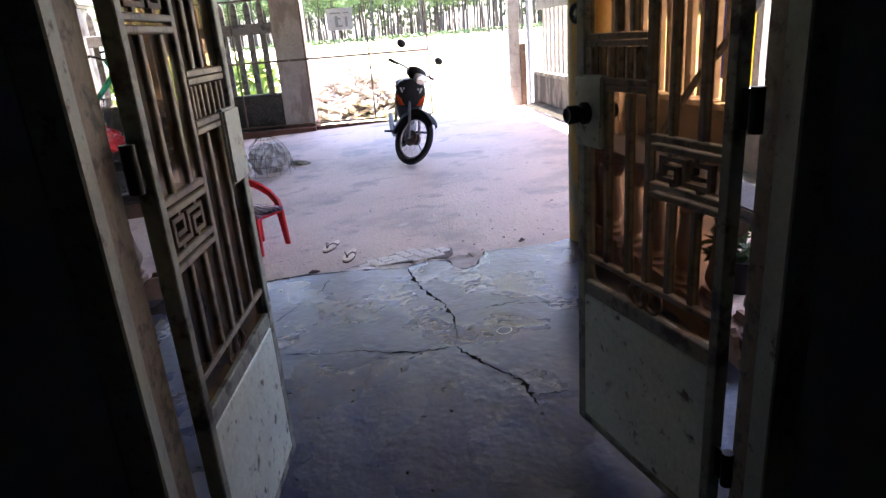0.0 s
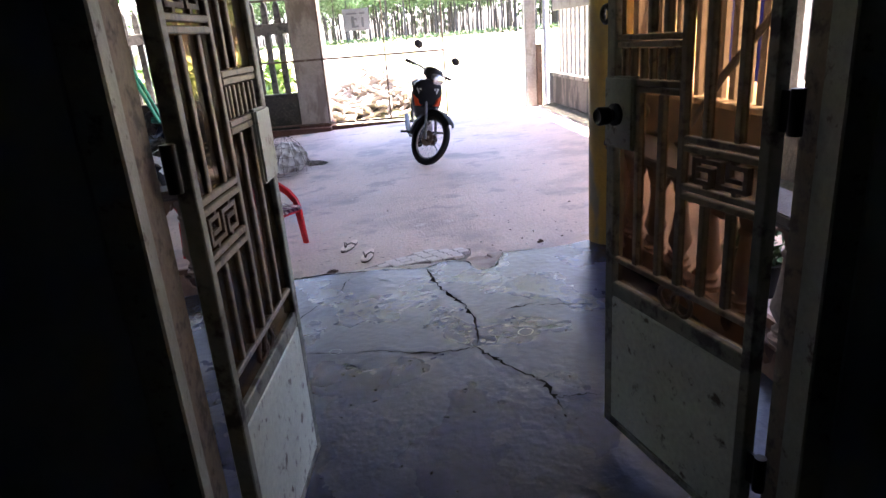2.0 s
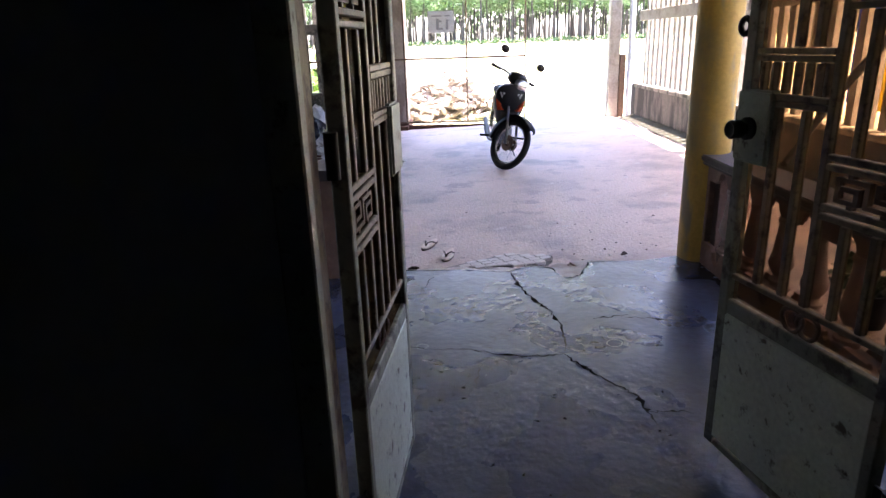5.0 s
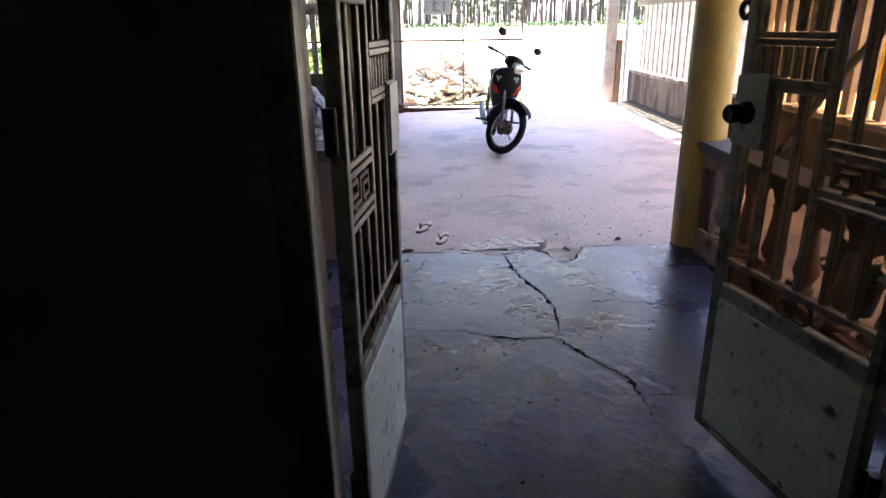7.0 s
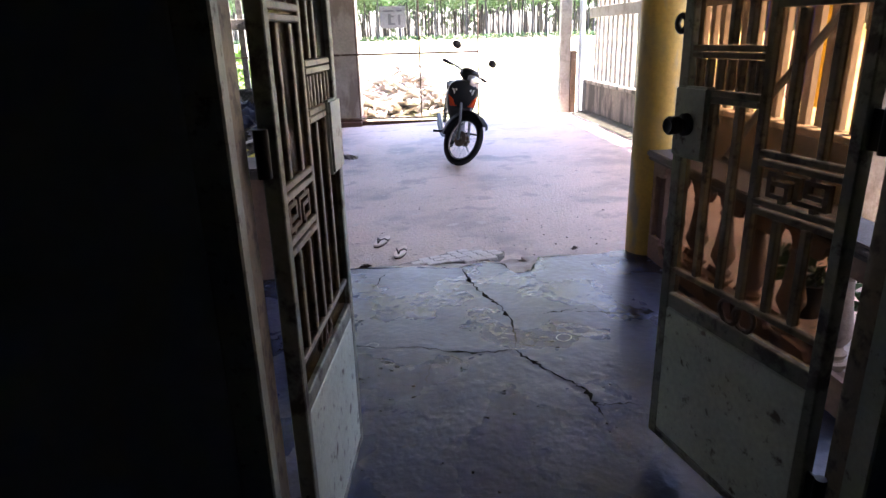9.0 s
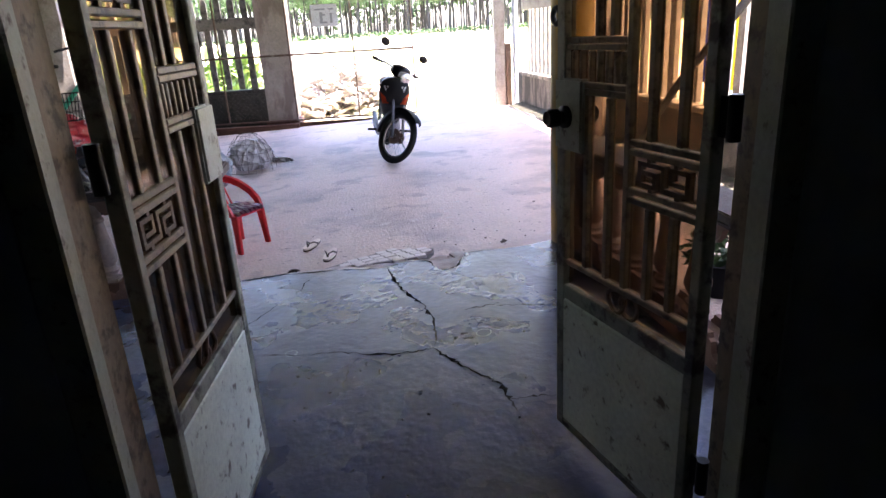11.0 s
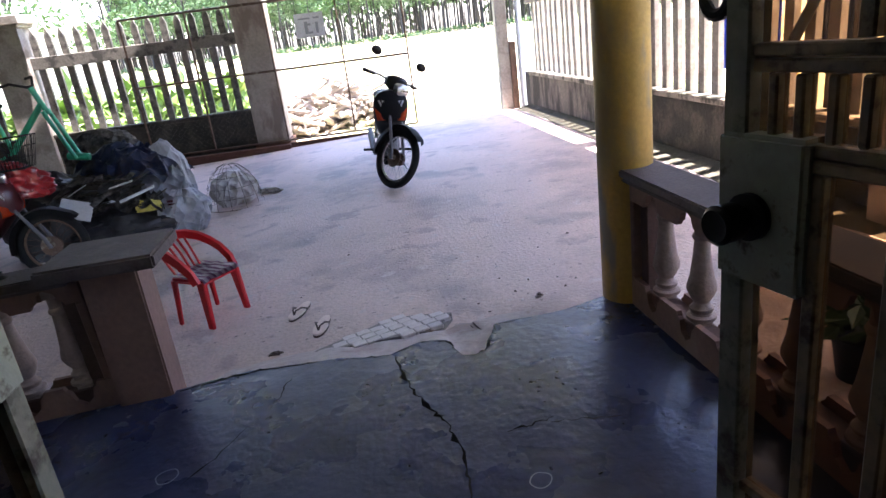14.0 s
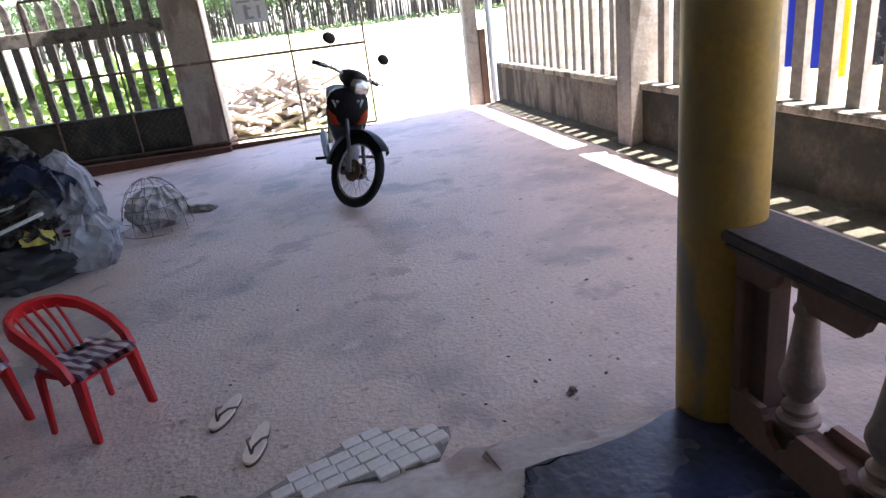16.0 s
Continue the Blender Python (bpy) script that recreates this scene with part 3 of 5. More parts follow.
def door_leaf(name, m, side, label):
    """x from the hinge (0) to the free edge; side: 1 or -1, the face with the lock's long knob."""
    d = thing(name, m, label, "door", kind="structure")
    W, H = 0.592, 2.17
    bm = bmesh.new()
    for x0, x1 in ((0.018, 0.048), (W - 0.038, W)):
        box(bm, x0, -0.018, 0.055, x1, 0.018, H)
    for z0, z1 in ((0.055, 0.08), (0.505, 0.55), (H - 0.05, H)):
        box(bm, 0.042, -0.017, z0, W - 0.038, 0.017, z1)
    bmesh.ops.bevel(bm, geom=bm.edges[:], offset=0.003, segments=1, affect="EDGES")
    part("frame", bm, M_STILE, d)
    part("kick_panel", soft_box(0.045, -0.0165, 0.083, W - 0.016, 0.0165, 0.503, 0.004), M_PALE, d, "pale green sheet with scratches and rust")

    def bar(x, z0, z1, w=0.0095):
        part("bar", soft_box(x - w, -0.011, z0, x + w, 0.011, z1, 0.0025), M_BAR, d)

    def rail(z, x0, x1):
        part("rail", soft_box(x0, -0.0125, z - 0.0075, x1, 0.0125, z + 0.0075, 0.0025), M_BAR, d)

    IN = W - 0.038
    rail(0.621, 0.042, IN)
    for x in (0.463, 0.37):
        bar(x, 0.63, 1.105)
    bar(0.292, 0.63, H - 0.05, 0.0105)
    for x in (0.208, 0.125):
        bar(x, 0.63, 0.861)
    for x in (0.213, 0.116):
        bar(x, 1.018, 1.326)
        bar(x, 1.484, H - 0.05)
    for x in (0.421, 0.361):
        bar(x, 1.25, H - 0.05)
    for z in (0.870, 0.893, 0.987, 1.009, 1.335, 1.357, 1.452, 1.475):
        rail(z, 0.042, 0.281)
    for z in (1.114, 1.131, 1.224, 1.241):
        rail(z, 0.303, IN)
    for x in (0.526, 0.491, 0.451, 0.414, 0.379, 0.346, 0.32):
        bar(x, 1.14, 1.215, 0.0065)
    part("scroll", meander(0.045, 0.285, 0.94, 1), M_IRON, d)
    part("scroll", meander(0.045, 0.285, 1.405, 1), M_IRON, d)
    for x0 in (0.272, 0.325):
        bm = bmesh.new()
        tube(bm, [(x0 + 0.034 * math.cos(a * math.tau / 20), 0.003 * math.sin(a * 0.6), 0.58 + 0.032 * math.sin(a * math.tau / 20)) for a in range(20)], 0.0065, 6, True)
        part("ring", bm, M_IRON, d, smooth=True)
    pane = part("pane", soft_box(0.043, -0.004, 0.551, IN - 0.001, -0.001, H - 0.051, 0.0005), M_AMBER, d, "amber tinted pane behind the bars")
    pane.visible_shadow = False
    # lock plate, knob, bolt lug and hinges
    part("lock_plate", soft_box(W - 0.125, -0.024, 0.953, W + 0.003, 0.024, 1.145, 0.006, 2), M_PLATE, d, "pale painted lock box")
    for sg, ln in ((1, 0.06), (-1, 0.045)) if side > 0 else ():
        bm = bmesh.new()
        lathe(bm, [(0.03, 0.0), (0.03, 0.01), (0.017, 0.014), (0.017, 0.022), (0.024, 0.028), (0.025, ln - 0.006), (0.02, ln), (0.012, ln - 0.004)], 20, pose(W - 0.055, sg * 0.024, 1.045, -90 * sg, 0, 0))
        part("knob", bm, M_BLACK, d, "black round knob", True)
    bm = bmesh.new()
    tube(bm, [(W + 0.03 + 0.02 * math.cos(a * math.tau / 16), 0, 1.303 + 0.02 * math.sin(a * math.tau / 16)) for a in range(16)], 0.0085, 8, True)
    box(bm, W, -0.004, 1.281, W + 0.016, 0.004, 1.325)
    part("bolt_lug", bm, M_BLACK, d, "black ring lug for a padlock", True)
    for z in (0.22, 1.05, 1.9):
        bm = bmesh.new()
        tube(bm, [(-0.018, 0, z), (-0.018, 0, z + 0.09)], 0.014, 10)
        box(bm, -0.014, -0.003, z + 0.005, 0.022, 0.003, z + 0.085)
        part("hinge", bm, M_BLACK, d, smooth=True)
    return d


door_leaf("door_1", pose(-0.705, -1.256, 0.013, 0, 0, 83.3), -1, "pale green rusty barred steel door leaf standing open")
door_leaf("door_2", pose(0.46, -1.30, 0.017, 0, 0, 102.94), 1, "pale green rusty barred steel door leaf standing open, with lock knob")


# ---- east fence ----
def pickets(parent, xs, w, d, z0, z1, tip, along_y, x_line, mat):
    bm = bmesh.new()
    prof = [(-w / 2, z0), (w / 2, z0), (w / 2, z1 - tip), (0, z1), (-w / 2, z1 - tip)]
    a = [bm.verts.new((p, -d / 2, z)) for p, z in prof]
    b = [bm.verts.new((p, d / 2, z)) for p, z in prof]
    bm.faces.new(a)
    bm.faces.new(b[::-1])
    bridge(bm, a, b)
    data = mesh_of(bm, "picket", mat)
    r = random.Random(len(xs))
    for x in xs:
        o = new("picket", data)
        o.parent = parent
        o.location = (x_line, x, r.uniform(-0.015, 0.015)) if along_y else (x, x_line, r.uniform(-0.015, 0.015))
        o.rotation_euler = (r.uniform(-0.008, 0.008), 0, radians(90) if along_y else 0)


WT = 0.53
fence = thing("fence", pose(0, 0, 0), "whitewashed concrete picket fence on a stained low wall", "fence")
part("low_wall", soft_box(2.82, 4.86, -0.3, 2.98, 8.6, WT - 0.06, 0.01), M_EAST, fence, "stained low concrete wall")
# Near stretch of the same wall, painted darker for the shade under the roof.
part("low_wall", soft_box(2.815, -1.34, -0.3, 2.98, 4.859, WT - 0.06, 0.01), M_WALL, fence, "mossy low concrete wall, colour darkened for the roof's shade")
part("coping", soft_box(2.79, -1.34, WT - 0.06, 3.01, 8.6, WT, 0.01), M_COPING, fence)
part("rail", soft_box(2.83, -1.34, 1.52, 2.875, 8.6, 1.68, 0.006), M_FENCE, fence)
for y in (1.52, 4.86):
    part("post", soft_box(2.70, y - 0.12, -0.2, 2.98, y + 0.12, 2.5, 0.01), M_FENCE, fence)
ys = [y for y in (-1.2 + 0.213 * k for k in range(46)) if min(abs(y - 1.52), abs(y - 4.86)) > 0.17 and y < 8.55]
pickets(fence, ys, 0.095, 0.05, WT, 2.07, 0.1, True, 2.905, M_FENCE)

# Dark strip at the wall's foot: moss, and the wall's shade painted in.
bm = bmesh.new()
prev = None
for k in range(61):
    y = -1.3 + 9.9 * k / 60
    w = 0.26 + 0.07 * noise.noise(Vector((y * 1.3, 4, 0))) + 0.03 * noise.noise(Vector((y * 7, 8, 0)))
    x0 = 2.82 - w
    row = [bm.verts.new((x0, y, yard(x0) - 0.002)), bm.verts.new((x0 + 0.05, y, yard(x0) + 0.012)), bm.verts.new((2.83, y, yard(2.82) + 0.05))]
    if prev:
        for i in range(2):
            bm.faces.new((prev[i], prev[i + 1], row[i + 1], row[i]))
    prev = row
structure("wall_foot_strip", bm, M_MOSS_SHADE, "dark strip along the low wall, moss and the wall's painted shade", "dirt", True)

# ---- front line: column, fence, posts, sliding gate ----
FRONT = Matrix.Translation((-1.72, 9.2, 0)) @ Matrix.Rotation(math.atan2(-0.35, 3.5), 4, "Z")


def front(name, label, category):
    ob = new(name)
    ob.matrix_world = FRONT
    return tagged(ob, label, category)


ff = front("fence", "weathered concrete picket fence with pointed tips beside the gate, darkened as backlit", "fence")
part("low_wall", soft_box(-6.2, 0.08, -0.5, 0.1, 0.24, WT - 0.1, 0.01), M_WALL, ff, "mossy low wall in the same darkened colour")
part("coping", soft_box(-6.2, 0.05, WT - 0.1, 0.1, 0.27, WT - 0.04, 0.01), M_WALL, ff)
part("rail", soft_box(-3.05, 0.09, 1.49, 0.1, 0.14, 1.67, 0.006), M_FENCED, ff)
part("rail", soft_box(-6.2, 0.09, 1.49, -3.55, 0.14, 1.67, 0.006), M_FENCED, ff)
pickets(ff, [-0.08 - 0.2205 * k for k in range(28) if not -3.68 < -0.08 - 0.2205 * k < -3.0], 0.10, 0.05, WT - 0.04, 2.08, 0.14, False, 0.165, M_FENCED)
bm = bmesh.new()
box(bm, -3.55, 0.0, -0.5, -3.05, 0.36, 2.12)
box(bm, -3.6, -0.05, 2.12, -3.0, 0.41, 2.17)
box(bm, -3.65, -0.1, 2.17, -2.95, 0.46, 2.3)
bmesh.ops.bevel(bm, geom=bm.edges[:], offset=0.008, segments=1, affect="EDGES")
part("post", bm, M_FENCE, ff)
gc = front("gate_column", "tall weathered whitewashed gate column", "column")
part("shaft", soft_box(0.1, 0.05, -0.4, 0.6, 0.5, 3.3, 0.012, 2), M_COLUMN, gc)
part("base", soft_box(0.06, 0.02, -0.4, 0.64, 0.54, -0.06, 0.01), M_RUST, gc)

gp = front("gate_post", "whitewashed gate post with a brown timber and a pale pipe", "post")
part("pier", soft_box(4.14, 0.0, -0.3, 4.32, 0.25, 2.9, 0.01), M_FENCE, gp)
part("timber", soft_box(4.325, -0.03, -0.3, 4.42, 0.12, 1.0, 0.008), M_TIMBER, gp)
bm = bmesh.new()
tube(bm, [(4.48, -0.06, -0.3), (4.485, -0.06, 1.4), (4.48, -0.06, 2.9)], 0.05, 14)
part("pipe", bm, M_PIPE, gp, "pale blue-grey pipe", True)
bm = soft_box(4.53, -0.05, -0.1, 4.62, 0.1, 0.52, 0.008)
part("block", bm, M_DARKBAG, gp)

gate = front("sliding_gate", "rusty sliding gate frame with chain-link mesh, slid half open", "gate")
for x in (-1.54, -0.55, 0.63, 1.715, 2.72):
    bm = bmesh.new()
    tube(bm, [(x, -0.06, -0.06), (x, -0.06, 2.02)], 0.014 if x > 0.7 else 0.017, 8)
    part("upright", bm, M_IRON, gate, smooth=True)
for z, r in ((2.03, 0.019), (1.03, 0.018), (-0.06, 0.016)):
    bm = bmesh.new()
    tube(bm, [(-1.54, -0.06, z), (2.72, -0.06, z)], r, 8)
    part("crossbar", bm, M_IRON, gate, smooth=True)
bm = bmesh.new()
for k in range(-24, 50):
    for sgn in (1, -1):
        pts = []
        for j in range(2):
            z = 2.02 * j
            x = -1.5 + k * 0.085 + (z if sgn > 0 else 2.02 - z) * 1.0
            pts.append((x, z))
        (x0, z0), (x1, z1) = pts
        def clip(xa, za, xb, zb, lim, keep_less):
            if (xa > lim) == keep_less and (xb > lim) == keep_less:
                return None
            if (xa > lim) == keep_less:
                f = (lim - xb) / (xa - xb)
                xa, za = lim, zb + (za - zb) * f
            elif (xb > lim) == keep_less:
                f = (lim - xa) / (xb - xa)
                xb, zb = lim, za + (zb - za) * f
            return xa, za, xb, zb
        seg = clip(x0, z0, x1, z1, 2.72, True)
        seg = clip(*seg, -1.54, False) if seg else None
        if seg:
            tube(bm, [(seg[0], -0.058 + 0.003 * sgn, seg[1]), (seg[2], -0.058 + 0.003 * sgn, seg[3])], 0.0007, 3)
tagged(part("chain_link", bm, M_MESH, gate, "fine chain-link wire"), kind="stuff")
sign = part("sign", soft_box(1.06, -0.045, 1.45, 1.5, -0.038, 1.80, 0.002), M_SIGN, gate, "grey sheet sign seen from behind")
for x0, z0, x1, z1 in ((1.12, 1.71, 1.3, 1.735), (1.35, 1.71, 1.44, 1.735), (1.2, 1.5, 1.25, 1.68), (1.25, 1.62, 1.3, 1.65), (1.22, 1.5, 1.32, 1.53), (1.37, 1.5, 1.41, 1.66)):
    part("mark", soft_box(x0, -0.0405 - 0.008, z0, x1, -0.0455, z1, 0.0008), M_MARK, sign)
track = front("gate_track", "rusty steel track of the sliding gate", "track")
part("channel", soft_box(-2.2, -0.2, -0.30, 0.66, -0.1, -0.11, 0.01), M_RUST, track)
part("sill", soft_box(0.6, -0.09, -0.3, 2.75, -0.03, -0.105, 0.01), M_RUST, track)


# ---- motorbikes ----
def wheel(parent, m, name, worn=False):
    w = part(name, tube(bmesh.new(), [(0.25 * math.cos(a * math.tau / 40), 0, 0.25 * math.sin(a * math.tau / 40)) for a in range(40)], 0.034, 10, True), M_RUBBER, parent, "black tyre", True)
    bm = bmesh.new()
    tube(bm, [(0.213 * math.cos(a * math.tau / 40), 0, 0.213 * math.sin(a * math.tau / 40)) for a in range(40)], 0.013, 8, True)
    part("rim", bm, M_IRON if worn else M_CHROME, w, "rusty rim" if worn else "bright metal rim", True)
    bm = bmesh.new()
    lathe(bm, [(0.02, -0.07), (0.06, -0.05), (0.065, -0.02), (0.04, -0.01), (0.04, 0.02), (0.055, 0.03), (0.02, 0.06)], 18, pose(0, 0, 0, 90, 0, 0))
    part("hub", bm, M_IRON, w, smooth=True)
    spokes = bmesh.new()
    for k in range(32):
        a, b = k * math.tau / 32, (k + (3 if k % 2 else -3)) * math.tau / 32
        y = 0.025 if k % 4 < 2 else -0.025
        tube(spokes, [(0.045 * math.cos(b), y, 0.045 * math.sin(b)), (0.21 * math.cos(a), 0, 0.21 * math.sin(a))], 0.0016, 4)
    tagged(part("spokes", spokes, M_IRON if worn else M_STEEL, w), kind="stuff")
    w.matrix_local = m
    return w


def loft(sections, n=16):
    """A smooth body through (x, half width, low z, high z) sections."""
    bm = bmesh.new()
    rings = []
    for x, hw, z0, z1 in sections:
        zc, hz = (z0 + z1) / 2, (z1 - z0) / 2
        rg = []
        for i in range(n):
            a = math.tau * i / n
            c, sn = math.cos(a), math.sin(a)
            rg.append(bm.verts.new((x, hw * math.copysign(abs(c) ** 0.75, c), zc + hz * math.copysign(abs(sn) ** 0.75, sn))))
        rings.append(rg)
    for a, b in zip(rings, rings[1:]):
        bridge(bm, a, b)
    bm.faces.new(rings[0][::-1])
    bm.faces.new(rings[-1])
    return bm


def moved(bm, m):
    bm.transform(m)
    return bm


def motorbike(m, steer, paint, label, basket=False):
    """Forward is +x, the rear axle at x = 0, the ground at 0."""
    b = thing("motorbike", m, label, "motorbike")
    rake = radians(27)
    foot = Vector((1.27, 0, 0))
    axis = Vector((-math.sin(rake), 0, math.cos(rake)))
    T = Matrix.Translation(foot) @ Matrix.Rotation(steer, 4, axis) @ Matrix.Translation(-foot)
    wheel(b, Matrix.Translation((0, 0, 0.284)), "rear_wheel", basket)
    wheel(b, T @ Matrix.Translation((1.2, 0, 0.284)), "front_wheel", basket)
    for y in (0.075, -0.075):
        bm = bmesh.new()
        tube(bm, [(1.2, y, 0.27), (1.17, y, 0.36), (0.94, y, 0.80)], [0.018, 0.016, 0.013], 10)
        part("fork_leg", moved(bm, T), M_FORK, b, smooth=True)
    bm = bmesh.new()
    lathe(bm, [(0.085, 0.0), (0.085, 0.004)], 24, pose(1.2, -0.045, 0.284, 90, 0, 0))
    part("brake_disc", moved(bm, T), M_IRON, b)
    # front mudguard: a curved trough over the tyre
    bm = bmesh.new()
    prev = None
    for k in range(17):
        a = radians(40 + k * 9)
        hw = 0.02 + 0.055 * math.sin(math.pi * min(1, (k + 2.5) / 12)) if k < 6 else 0.07
        r = 0.315 + (0.01 if k < 2 else 0)
        row = []
        for y, dr in ((-1, -0.05), (-0.75, 0), (0, 0.012), (0.75, 0), (1, -0.05)):
            row.append(bm.verts.new((1.2 + (r + dr) * math.cos(a), y * hw, 0.284 + (r + dr) * math.sin(a))))
        if prev:
            for i in range(4):
                bm.faces.new((prev[i], prev[i + 1], row[i + 1], row[i]))
        prev = row
    bmesh.ops.solidify(bm, geom=bm.faces[:], thickness=0.006)
    part("mudguard", moved(bm, T), M_BLACK, b, smooth=True)
    # handlebar cowl, headlamp, bars, mirrors
    bm = loft([(0.99, 0.05, 0.9, 0.99), (0.96, 0.09, 0.87, 1.02), (0.9, 0.11, 0.87, 1.03), (0.83, 0.1, 0.9, 1.02), (0.78, 0.05, 0.93, 1.0)])
    part("cowl", moved(bm, T), M_BLACK, b, smooth=True)
    bm = loft([(1.04, 0.04, 0.85, 0.92), (1.02, 0.072, 0.835, 0.955), (0.97, 0.085, 0.84, 0.975)])
    part("headlight", moved(bm, T), M_CHROME, b, "clear silver headlight", True)
    for y in (1, -1):
        bm = bmesh.new()
        tube(bm, [(0.87, 0.08 * y, 0.97), (0.84, 0.2 * y, 0.985), (0.79, 0.34 * y, 0.985)], 0.012, 8)
        bar = part("handlebar", moved(bm, T), M_STEEL, b, smooth=True)
        bm = bmesh.new()
        tube(bm, [(0.83, 0.235 * y, 0.985), (0.79, 0.345 * y, 0.985)], 0.018, 10)
        part("grip", moved(bm, T), M_RUBBER, bar, smooth=True)
        bm = bmesh.new()
        tube(bm, [(0.91, 0.2 * y, 0.985), (0.88, 0.34 * y, 0.985)], 0.006, 6)
        part("lever", moved(bm, T), M_STEEL, bar, smooth=True)
        bm = bmesh.new()
        tube(bm, [(0.84, 0.2 * y, 0.99), (0.85, 0.21 * y, 1.06), (0.85, 0.27 * y, 1.15)], 0.005, 6)
        stalk = part("mirror_stalk", moved(bm, T), M_CHROME, b, smooth=True)
        bm = bmesh.new()
        bmesh.ops.create_uvsphere(bm, u_segments=16, v_segments=10, radius=1)
        bm.transform(Matrix.Translation((0.845, 0.29 * y, 1.185)) @ Matrix.Diagonal((0.022, 0.062, 0.042, 1)))
        part("mirror", moved(bm, T), M_BLACK, stalk, "black oval mirror", True)
    # leg shield and body
    shield = [(1.06, 0.05, 0.63, 0.75), (1.04, 0.12, 0.6, 0.83), (0.99, 0.165, 0.58, 0.89), (0.9, 0.165, 0.5, 0.905), (0.79, 0.13, 0.4, 0.78), (0.7, 0.08, 0.34, 0.62)]
    part("leg_shield", loft(shield), paint, b, smooth=True)

    def face(y, z):
        """The front of the shield at (y, z)."""
        x = 1.04
        while x > 0.71:
            for (xa, ha, la, ta), (xb, hb, lb, tb) in zip(shield, shield[1:]):
                if xb <= x <= xa:
                    f = (xa - x) / (xa - xb)
                    hw, lo, hi = ha + (hb - ha) * f, la + (lb - la) * f, ta + (tb - ta) * f
                    if (abs(y) / hw) ** 2.67 + (abs(z - (lo + hi) / 2) / ((hi - lo) / 2)) ** 2.67 < 1:
                        return x
            x -= 0.003
        return x

    def patch(corners, side_y):
        bm = bmesh.new()
        n = 6
        g = []
        for i in range(n + 1):
            row = []
            for j in range(n + 1):
                u, v = i / n, j / n
                y, z = [(1 - u) * ((1 - v) * corners[0][c] + v * corners[3][c]) + u * ((1 - v) * corners[1][c] + v * corners[2][c]) for c in (0, 1)]
                row.append(bm.verts.new((face(y * 0.92, z) + 0.006, y * 0.92 * side_y, z)))
            g.append(row)
        for i in range(n):
            for j in range(n):
                bm.faces.new((g[i][j], g[i + 1][j], g[i + 1][j + 1], g[i][j + 1]))
        bmesh.ops.solidify(bm, geom=bm.faces[:], thickness=0.004)
        return bm

    for y in (1, -1):
        part("indicator", patch(((0.06, 0.62), (0.14, 0.61), (0.172, 0.735), (0.09, 0.67)), y), M_ORANGE, b, "orange-red indicator lens", True)
        for dy in (0.0, 0.035):
            part("decal", patch(((0.03 + dy, 0.7), (0.047 + dy, 0.7), (0.1 + dy, 0.8), (0.08 + dy, 0.805)), y), M_WHITEP, b, "white stripe", True)
        bm = bmesh.new()
        tube(bm, [(0.5, 0.1 * y, 0.26), (0.5, 0.26 * y, 0.255)], 0.013, 8)
        part("footpeg", bm, M_RUBBER, b, smooth=True)
    bm = loft([(0.75, 0.06, 0.5, 0.66), (0.5, 0.07, 0.46, 0.6), (0.3, 0.12, 0.45, 0.72), (0.0, 0.13, 0.5, 0.76), (-0.3, 0.09, 0.58, 0.78), (-0.5, 0.05, 0.66, 0.76)])
    part("body", bm, paint, b, smooth=True)
    bm = loft([(0.45, 0.06, 0.66, 0.72), (0.35, 0.12, 0.68, 0.77), (0.1, 0.135, 0.7, 0.79), (-0.2, 0.125, 0.73, 0.81), (-0.38, 0.08, 0.75, 0.81)])
    part("seat", bm, M_RUBBER, b, "black padded seat", True)
    bm = loft([(0.68, 0.05, 0.28, 0.4), (0.62, 0.1, 0.2, 0.44), (0.48, 0.12, 0.18, 0.44), (0.36, 0.1, 0.2, 0.42), (0.3, 0.05, 0.26, 0.38)])
    part("engine", bm, M_FORK, b, smooth=True)
    bm = bmesh.new()
    tube(bm, [(0.6, -0.11, 0.22), (0.4, -0.14, 0.2), (0.15, -0.15, 0.23), (-0.15, -0.16, 0.3), (-0.35, -0.165, 0.35)], [0.016, 0.018, 0.032, 0.036, 0.03], 12)
    part("exhaust", bm, M_BLACK, b, "dark metal exhaust", True)
    for y in (0.09, -0.09):
        bm = bmesh.new()
        tube(bm, [(0.42, y, 0.3), (0.0, y, 0.284)], 0.018, 8)
        part("swingarm", bm, M_STEEL, b, smooth=True)
        bm = bmesh.new()
        tube(bm, [(0.0, y * 1.15, 0.3), (-0.06, y * 1.15, 0.6)], 0.025, 10)
        part("shock", bm, M_CHROME, b, smooth=True)
    bm = bmesh.new()
    tube(bm, [(0.48, 0.1, 0.22), (0.44, 0.19, 0.04), (0.47, 0.2, 0.035)], 0.01, 8)
    part("side_stand", bm, M_STEEL, b, smooth=True)
    if basket:
        bm = bmesh.new()
        for k in range(9):
            for j in range(2):
                f = -0.17 + 0.34 * k / 8
                pts = [(1.0, f, 1.2), (1.03, f * 0.85, 0.95), (1.22, f * 0.85, 0.95), (1.28, f, 1.2)] if j == 0 else [(1.0 + 0.28 * k / 8, -0.17, 1.2), (1.03 + 0.19 * k / 8, -0.14, 0.95), (1.03 + 0.19 * k / 8, 0.14, 0.95), (1.0 + 0.28 * k / 8, 0.17, 1.2)]
                tube(bm, pts, 0.003, 5)
        for z, g in ((1.2, 1.0), (1.12, 0.95), (1.03, 0.9), (0.95, 0.85)):
            x0, x1 = 1.03 - 0.03 * (z - 0.95) / 0.25, 1.22 + 0.06 * (z - 0.95) / 0.25
